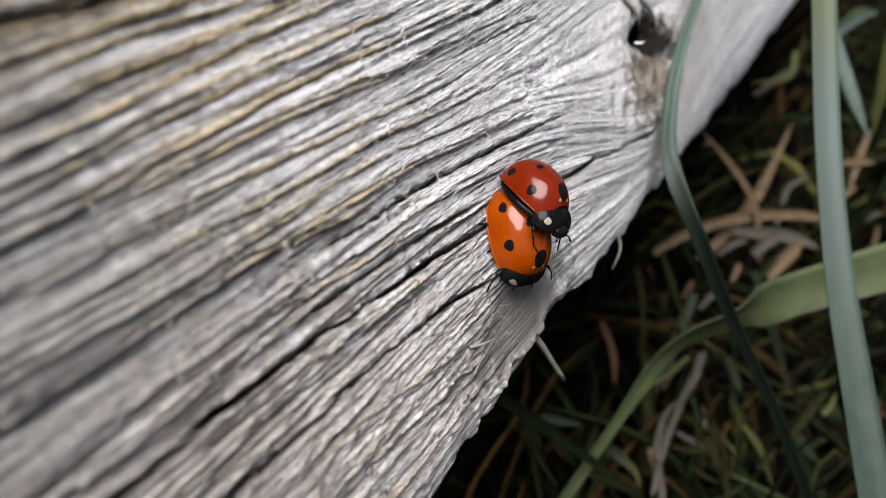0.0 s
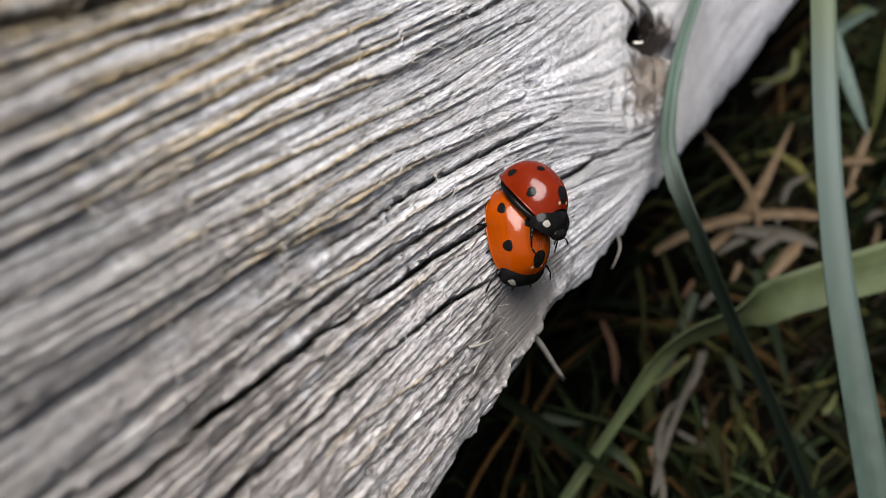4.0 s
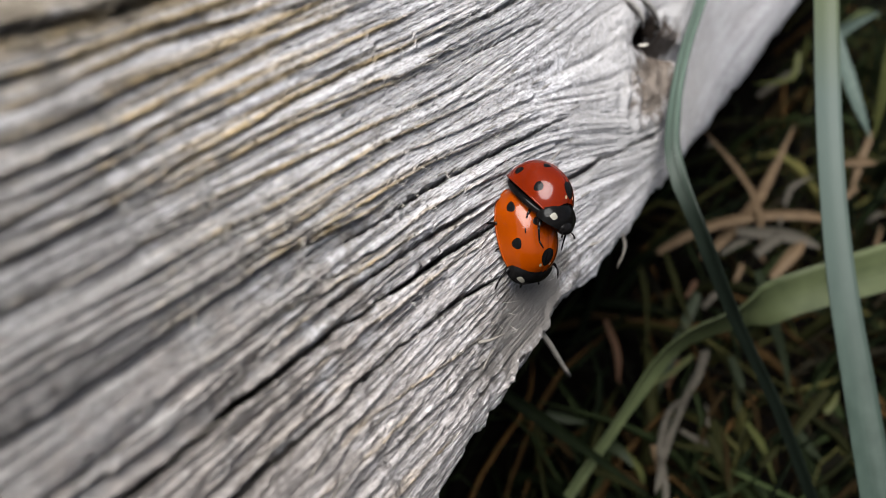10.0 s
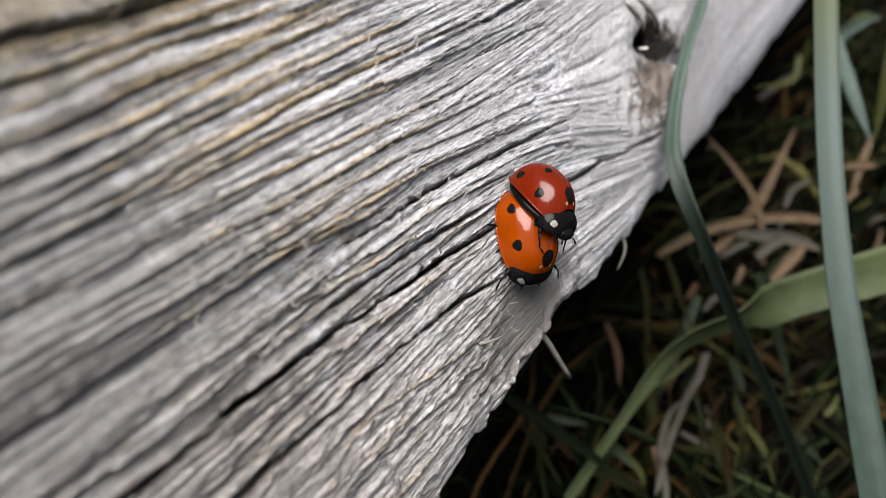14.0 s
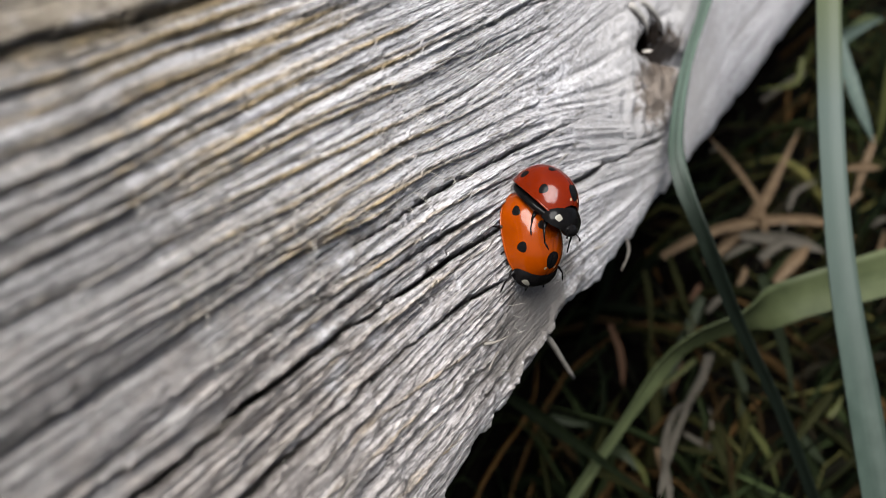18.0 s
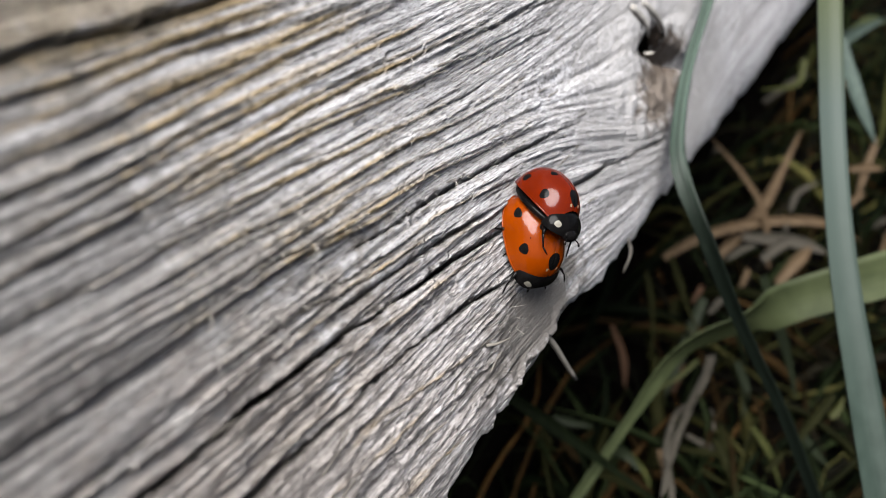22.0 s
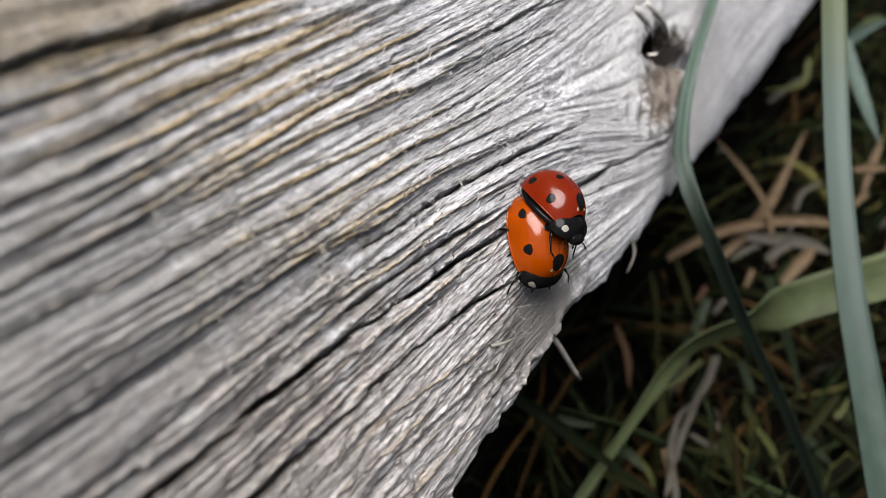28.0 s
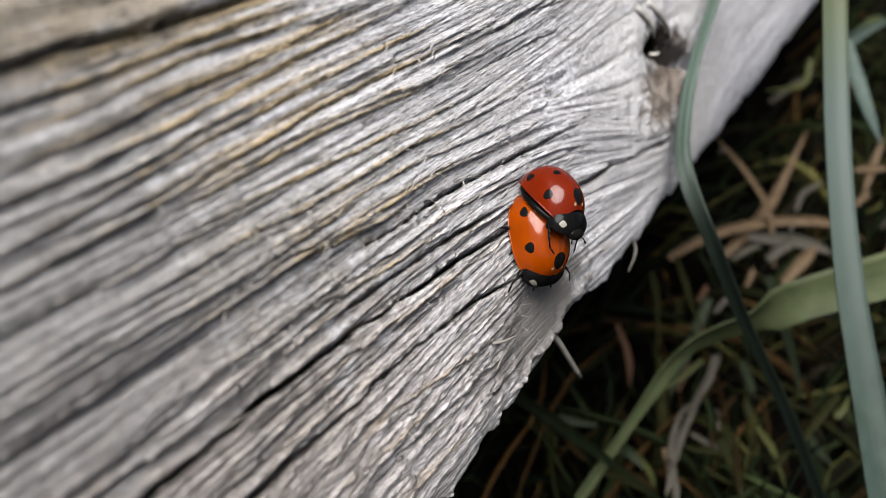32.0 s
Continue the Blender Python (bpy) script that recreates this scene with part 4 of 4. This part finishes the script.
def fibres():
    rng = random.Random(3)
    bm = bmesh.new()
    spots = [(rng.uniform(-24, 12), rng.choice([rng.gauss(17.5, 1.0), rng.gauss(21.4, 1.0), rng.gauss(14.5, 0.8), rng.gauss(23.5, 1.2), rng.gauss(19.2, 0.7), rng.uniform(-3, 27)])) for _ in range(1900)]
    for (x, y), z in zip(spots, face_z(*zip(*spots))):
        if z < -0.7 or y < -1.8:
            continue
        ln, a = rng.uniform(0.4, 1.4), rng.uniform(0, 6.28)
        lean = rng.uniform(0.3, 1.0)
        mid = (x + 0.5 * ln * math.cos(a) * lean, y + 0.5 * ln * math.sin(a) * lean, z + rng.uniform(0.25, 0.6) * ln)
        end = (x + ln * math.cos(a + rng.uniform(-0.35, 0.35)) * lean, y + ln * math.sin(a + rng.uniform(-0.35, 0.35)) * lean, z + rng.uniform(0.1, 0.8) * ln)
        p = smooth_path([Vector((x, y, z - 0.05)) * MM, Vector(mid) * MM, Vector(end) * MM], 6)
        r = rng.uniform(0.006, 0.012) * MM
        tube(bm, p, [r, r, r, r * 0.9, r * 0.8, r * 0.5], 3)
    ob = part("fibres", bm, FIBRE, beam_ob, "fine pale raised wood fibres")
    ob["kind"] = "stuff"


fibres()


# ---- the beetles ----
def half_width(u):
    return 2.42 * max(0.0, 1 - abs((u + 0.15) / 2.95) ** 2.6) ** 0.5


def arch(u):
    return 2.75 * max(0.0, 1 - abs((u + 0.2) / 2.9) ** 2.3) ** 0.52


def shell_point(u, a, grow=1.0):
    """A point of the wing cases: u along the body in mm, a from the suture (0) to the rim (pi/2)."""
    w, h = half_width(u) * grow, arch(u) * grow
    seam = 0.05 * math.exp(-abs(a) / 0.05)
    rim = 0.10 * max(0, abs(a) - 1.35) / 0.22
    return Vector((u, (w + rim) * math.sin(a), 0.55 + (h - seam) * math.cos(a) - 0.3 * rim))


def squared(c):
    return math.copysign(abs(c) ** 0.6, c)


def ladybird(name, shell, label, m, size, reach, front, tuck=0.0):
    """reach: how far the wing cases curl down at the sides; front: where the neck shield ends; tuck: how far the head is drawn in."""
    ob = empty(name, m @ Matrix.Diagonal((*size, 1)))
    tagged(ob, label, "ladybird", "pair of mating ladybirds")
    us = [-3.05 + (5.05 + (3.6 - front)) * (0.5 - 0.5 * math.cos(math.pi * k / 26)) for k in range(27)]
    for sign in (1, -1):
        bm = bmesh.new()
        sheet(bm, [[shell_point(u, sign * (0.004 + reach * k / 18)) * MM for k in range(19)] for u in us])
        el = part("wing_case", bm, shell, ob, "glossy wing case with black spots")
        bm = bmesh.new()
        edge = [shell_point(u, sign * (0.004 + reach)) * MM for u in us]
        tube(bm, edge, [0.075 * MM * min(1, (half_width(u) + 0.2) / 1.2) for u in us], 8)
        part("rim", bm, shell, el, "thickened glossy rim")
        for u0, a0, r in ((0.55, 1.02, 0.34), (-0.55, 0.32, 0.28), (-1.75, 1.0, 0.33)):
            bm = bmesh.new()
            rows = []
            for k in range(6):
                row = []
                for j in range(19):
                    th = 2 * math.pi * j / 18
                    rr = r * (k / 5) * (1 + 0.08 * math.sin(3 * th + u0 * 5))
                    row.append(shell_point(u0 + rr * math.cos(th), sign * (a0 + rr * math.sin(th) / 2.3), 1.004 - 0.004 * (k / 5) ** 6) * MM)
                rows.append(row)
            sheet(bm, rows)
            part("spot", bm, BLACK, el, "round black spot")
    # shared spot behind the neck shield
    bm = bmesh.new()
    sheet(bm, [[shell_point(1.66 + 0.50 * k / 5 * math.cos(t), 0.27 * k / 5 * math.sin(t), 1.005) * MM for t in [2 * math.pi * j / 18 for j in range(19)]] for k in range(6)])
    part("spot", bm, BLACK, ob, "black spot across the suture")
    for sign in (1, -1):
        bm = bmesh.new()
        sheet(bm, [[shell_point(2.08 + 0.08 * k / 4 * math.cos(t), sign * (0.27 + 0.07 * k / 4 * math.sin(t)), 1.006) * MM for t in [2 * math.pi * j / 12 for j in range(13)]] for k in range(5)])
        part("cream_spot", bm, DULL_CREAM, ob, "small cream mark")
    # neck shield
    def shield(u, a, grow=1.0):
        w = 2.15 * max(0.0, 1 - abs((u - 1.85) / (front - 1.78)) ** 2.6) ** 0.5 if u > 1.85 else 2.15
        h = 1.55 * max(0.0, 1 - abs((u - 1.75) / (front - 1.68)) ** 2.2) ** 0.55
        return Vector((u, grow * w * math.sin(a), 0.32 + grow * h * math.cos(a)))
    bm = bmesh.new()
    sheet(bm, [[shield(1.75 + (front - 1.75) * math.sin(0.5 * math.pi * i / 12), -1.57 + 3.14 * j / 20) * MM for j in range(21)] for i in range(13)])
    neck = part("neck_shield", bm, BLACK, ob, "glossy black neck shield")
    for sign in (1, -1):
        bm = bmesh.new()
        sheet(bm, [[shield(2.72 + 0.19 * k / 4 * squared(math.cos(t)), sign * (1.02 + 0.17 * k / 4 * squared(math.sin(t))), 1.01) * MM for t in [2 * math.pi * j / 14 for j in range(15)]] for k in range(5)])
        part("cream_patch", bm, CREAM, neck, "cream corner patch")
    # head, eyes, feelers
    bm = bmesh.new()
    bmesh.ops.create_uvsphere(bm, u_segments=16, v_segments=10, radius=1.0, matrix=Matrix.Translation(((front - 0.18 - tuck) * MM, 0, (0.42 - 0.4 * tuck) * MM)) @ Matrix.Diagonal((0.55 * MM, 0.85 * MM, 0.5 * MM, 1)))
    head = part("head", bm, BLACK, ob)
    for sign in (1, -1):
        bm = bmesh.new()
        bmesh.ops.create_uvsphere(bm, u_segments=10, v_segments=6, radius=0.2 * MM, matrix=Matrix.Translation(((front - tuck) * MM, sign * 0.62 * MM, (0.5 - 0.4 * tuck) * MM)))
        part("eye", bm, BLACK, head)
        bm = bmesh.new()
        tube(bm, smooth_path([Vector((q[0] + front - 3.28 - tuck, q[1], q[2])) * MM for q in ((3.35, sign * 0.5, 0.35), (3.65, sign * 0.8, 0.25), (3.85, sign * 0.95, 0.05))], 7), [v * MM for v in (0.05, 0.045, 0.045, 0.045, 0.05, 0.08, 0.06)], 6)
        part("feeler", bm, BLACK, head)
    # flat black underside
    bm = bmesh.new()
    bmesh.ops.create_uvsphere(bm, u_segments=24, v_segments=12, radius=1.0, matrix=Matrix.Translation((-0.1 * MM, 0, 0.55 * MM)) @ Matrix.Diagonal((2.85 * MM, 2.28 * MM, 0.62 * MM, 1)))
    part("abdomen", bm, BLACK, ob)
    return ob


def leg(parent, pts, material=None):
    """A jointed leg: thigh, shin, foot."""
    bm = bmesh.new()
    p = [Vector(q) * MM for q in pts]
    tube(bm, [p[0], p[0].lerp(p[1], 0.5), p[1]], [0.17 * MM, 0.20 * MM, 0.10 * MM], 8)
    tube(bm, [p[1], p[1].lerp(p[2], 0.5), p[2]], [0.10 * MM, 0.07 * MM, 0.06 * MM], 8)
    tube(bm, [p[2], p[2].lerp(p[3], 0.5), p[3]], [0.06 * MM, 0.07 * MM, 0.04 * MM], 6)
    return part("leg", bm, BLACK, parent)


def place(x, y, z, heading, pitch=0.0, roll=0.0):
    return BEAM @ pose(x * MM, y * MM, z * MM, 0, 0, heading) @ pose(0, 0, 0, roll, -pitch, 0)


def mount(x, y, z, heading, pitch, roll):
    """The upper beetle's seat on its mate's back."""
    return place(x - 1.24, y + 0.12, z + 0.45, heading + 0.3, pitch + 4.0, roll - 3.0)


lower = ladybird("ladybird", ORANGE, "orange ladybird with black spots clinging to the weathered beam", place(5.45, 6.32, 0.62, -114.8, 9.25, 18.0), (1.259, 1.051, 1.042), 1.567, 3.05, 0.45)
upper = ladybird("ladybird", RED, "darker red ladybird with black spots mounted on its mate's back", mount(7.31, 8.39, 1.96, -124.5, 41.6, 16.2), (1.069, 0.945, 1.096), 1.36, 3.28)
for s in (1, -1):
    leg(lower, [(1.6, s * 1.3, 0.4), (2.1, s * 2.5, 0.6), (2.5, s * 3.0, 0.3), (3.0, s * 3.2, -0.12)])
    leg(lower, [(0.4, s * 1.5, 0.4), (0.5, s * 2.3, 0.45), (0.6, s * 2.5, 0.1), (0.8, s * 2.7, -0.12)])
    leg(lower, [(-0.9, s * 1.4, 0.4), (-1.0, s * 2.6, 0.6), (-1.1, s * 3.3, 0.5), (-1.3, s * 3.8, 0.0)])
    leg(upper, [(1.6, s * 1.2, 0.3), (2.4, s * 2.0, -0.2), (2.9, s * 1.7, -1.0), (3.3, s * 1.3, -1.3)])
    leg(upper, [(0.5, s * 1.2, 0.2), (0.9, s * 1.7, -0.3), (1.3, s * 1.8, -0.9), (1.7, s * 1.9, -1.2)])
    leg(upper, [(-0.8, s * 1.2, 0.2), (-1.0, s * 1.7, -0.3), (-1.2, s * 1.8, -0.8), (-1.4, s * 1.8, -1.1)])


def motions():
    """The upper beetle rocks on its mate; the lower one keeps still."""
    walk(upper, [
        (0.0, mount(7.32, 8.41, 2.00, -123.1, 43.1, 13.2)),
        (0.5, mount(7.33, 8.35, 1.98, -123.2, 40.9, 11.1)),
        (1.0, mount(7.29, 8.38, 1.98, -122.2, 42.2, 12.8)),
        (1.5, mount(7.32, 8.44, 2.00, -120.8, 41.5, 12.6)),
        (2.0, mount(7.34, 8.42, 2.00, -121.1, 40.6, 12.6)),
        (2.5, mount(7.33, 8.34, 1.99, -122.8, 41.0, 10.4)),
        (3.0, mount(7.30, 8.22, 2.00, -123.8, 41.8, 9.0)),
        (3.5, mount(7.32, 8.34, 1.99, -122.5, 40.8, 10.3)),
        (5.5, mount(7.30, 8.35, 1.99, -121.6, 41.1, 12.0)),
        (6.0, mount(7.29, 8.40, 1.94, -125.8, 43.5, 13.4)),
        (6.5, mount(7.26, 8.25, 1.90, -135.4, 47.2, 9.7)),
        (7.0, mount(7.30, 8.51, 1.91, -126.6, 45.3, 15.2)),
        (7.5, mount(7.35, 8.31, 1.95, -132.7, 45.2, 12.7)),
        (8.0, mount(7.33, 8.51, 1.98, -131.4, 48.2, 12.0)),
        (8.5, mount(7.29, 8.63, 1.88, -122.3, 44.7, 14.2)),
        (9.0, mount(7.28, 8.52, 1.86, -122.7, 44.2, 13.7)),
        (9.5, mount(7.31, 8.55, 1.89, -125.3, 43.6, 14.2)),
        (10.0, mount(7.26, 8.43, 1.89, -127.5, 45.3, 11.0)),
        (10.5, mount(7.24, 8.39, 1.86, -124.9, 43.6, 12.9)),
        (11.0, mount(7.23, 8.36, 1.87, -125.8, 43.6, 12.9)),
        (11.5, mount(7.30, 8.34, 1.93, -125.9, 42.1, 13.3)),
        (12.0, mount(7.31, 8.41, 1.97, -125.3, 40.7, 15.9)),
        (12.5, mount(7.30, 8.40, 1.96, -124.2, 41.8, 16.5)),
        (13.0, mount(7.31, 8.39, 1.96, -124.5, 41.6, 16.2)),
        (13.5, mount(7.30, 8.34, 1.96, -124.0, 41.7, 13.7)),
        (14.0, mount(7.32, 8.33, 1.95, -123.9, 41.5, 13.5)),
        (14.5, mount(7.30, 8.30, 1.93, -124.6, 41.5, 11.6)),
        (16.5, mount(7.29, 8.29, 1.94, -124.6, 42.0, 14.3)),
        (17.0, mount(7.30, 8.36, 1.90, -122.5, 41.5, 12.2)),
        (17.5, mount(7.27, 8.32, 1.91, -125.1, 42.3, 13.5)),
        (18.0, mount(7.29, 8.45, 1.93, -130.5, 46.8, 12.5)),
        (18.5, mount(7.30, 8.61, 1.88, -125.5, 44.8, 17.7)),
        (19.0, mount(7.30, 8.29, 1.90, -134.5, 46.0, 15.3)),
        (19.5, mount(7.28, 8.65, 1.86, -125.3, 43.9, 18.3)),
        (20.0, mount(7.30, 8.28, 1.93, -135.2, 45.4, 16.5)),
        (20.5, mount(7.29, 8.34, 1.92, -130.5, 43.4, 17.2)),
        (21.0, mount(7.29, 8.28, 1.92, -132.3, 43.8, 15.8)),
        (21.5, mount(7.29, 8.57, 1.84, -125.6, 42.9, 15.6)),
        (22.0, mount(7.26, 8.38, 1.87, -130.4, 42.7, 14.1)),
        (22.5, mount(7.23, 8.45, 1.84, -126.1, 42.8, 14.3)),
        (23.0, mount(7.27, 8.33, 1.91, -127.8, 43.4, 13.9)),
        (23.5, mount(7.30, 8.40, 1.96, -124.7, 42.4, 17.8)),
        (24.0, mount(7.27, 8.36, 1.92, -125.2, 42.9, 15.1)),
        (24.5, mount(7.31, 8.30, 1.93, -126.1, 42.2, 13.3)),
        (25.0, mount(7.28, 8.34, 1.90, -123.5, 42.2, 10.5)),
        (25.5, mount(7.31, 8.36, 1.95, -124.3, 41.0, 14.5)),
        (27.5, mount(7.31, 8.33, 1.96, -123.9, 40.9, 13.9)),
        (28.0, mount(7.30, 8.26, 1.96, -124.1, 41.8, 11.7)),
        (28.5, mount(7.26, 8.26, 1.92, -125.8, 40.8, 12.2)),
        (29.0, mount(7.25, 8.28, 1.89, -124.8, 41.2, 10.3)),
        (29.5, mount(7.22, 8.31, 1.86, -125.7, 42.9, 11.7)),
        (30.0, mount(7.30, 8.56, 1.92, -124.9, 43.2, 17.7)),
        (30.5, mount(7.26, 8.34, 1.89, -132.3, 45.5, 14.9)),
        (31.0, mount(7.28, 8.53, 1.87, -126.8, 44.3, 15.8)),
        (31.5, mount(7.31, 8.35, 1.92, -133.0, 45.3, 16.5)),
        (32.0, mount(7.28, 8.50, 1.89, -126.7, 42.7, 17.2)),
    ])


motions()
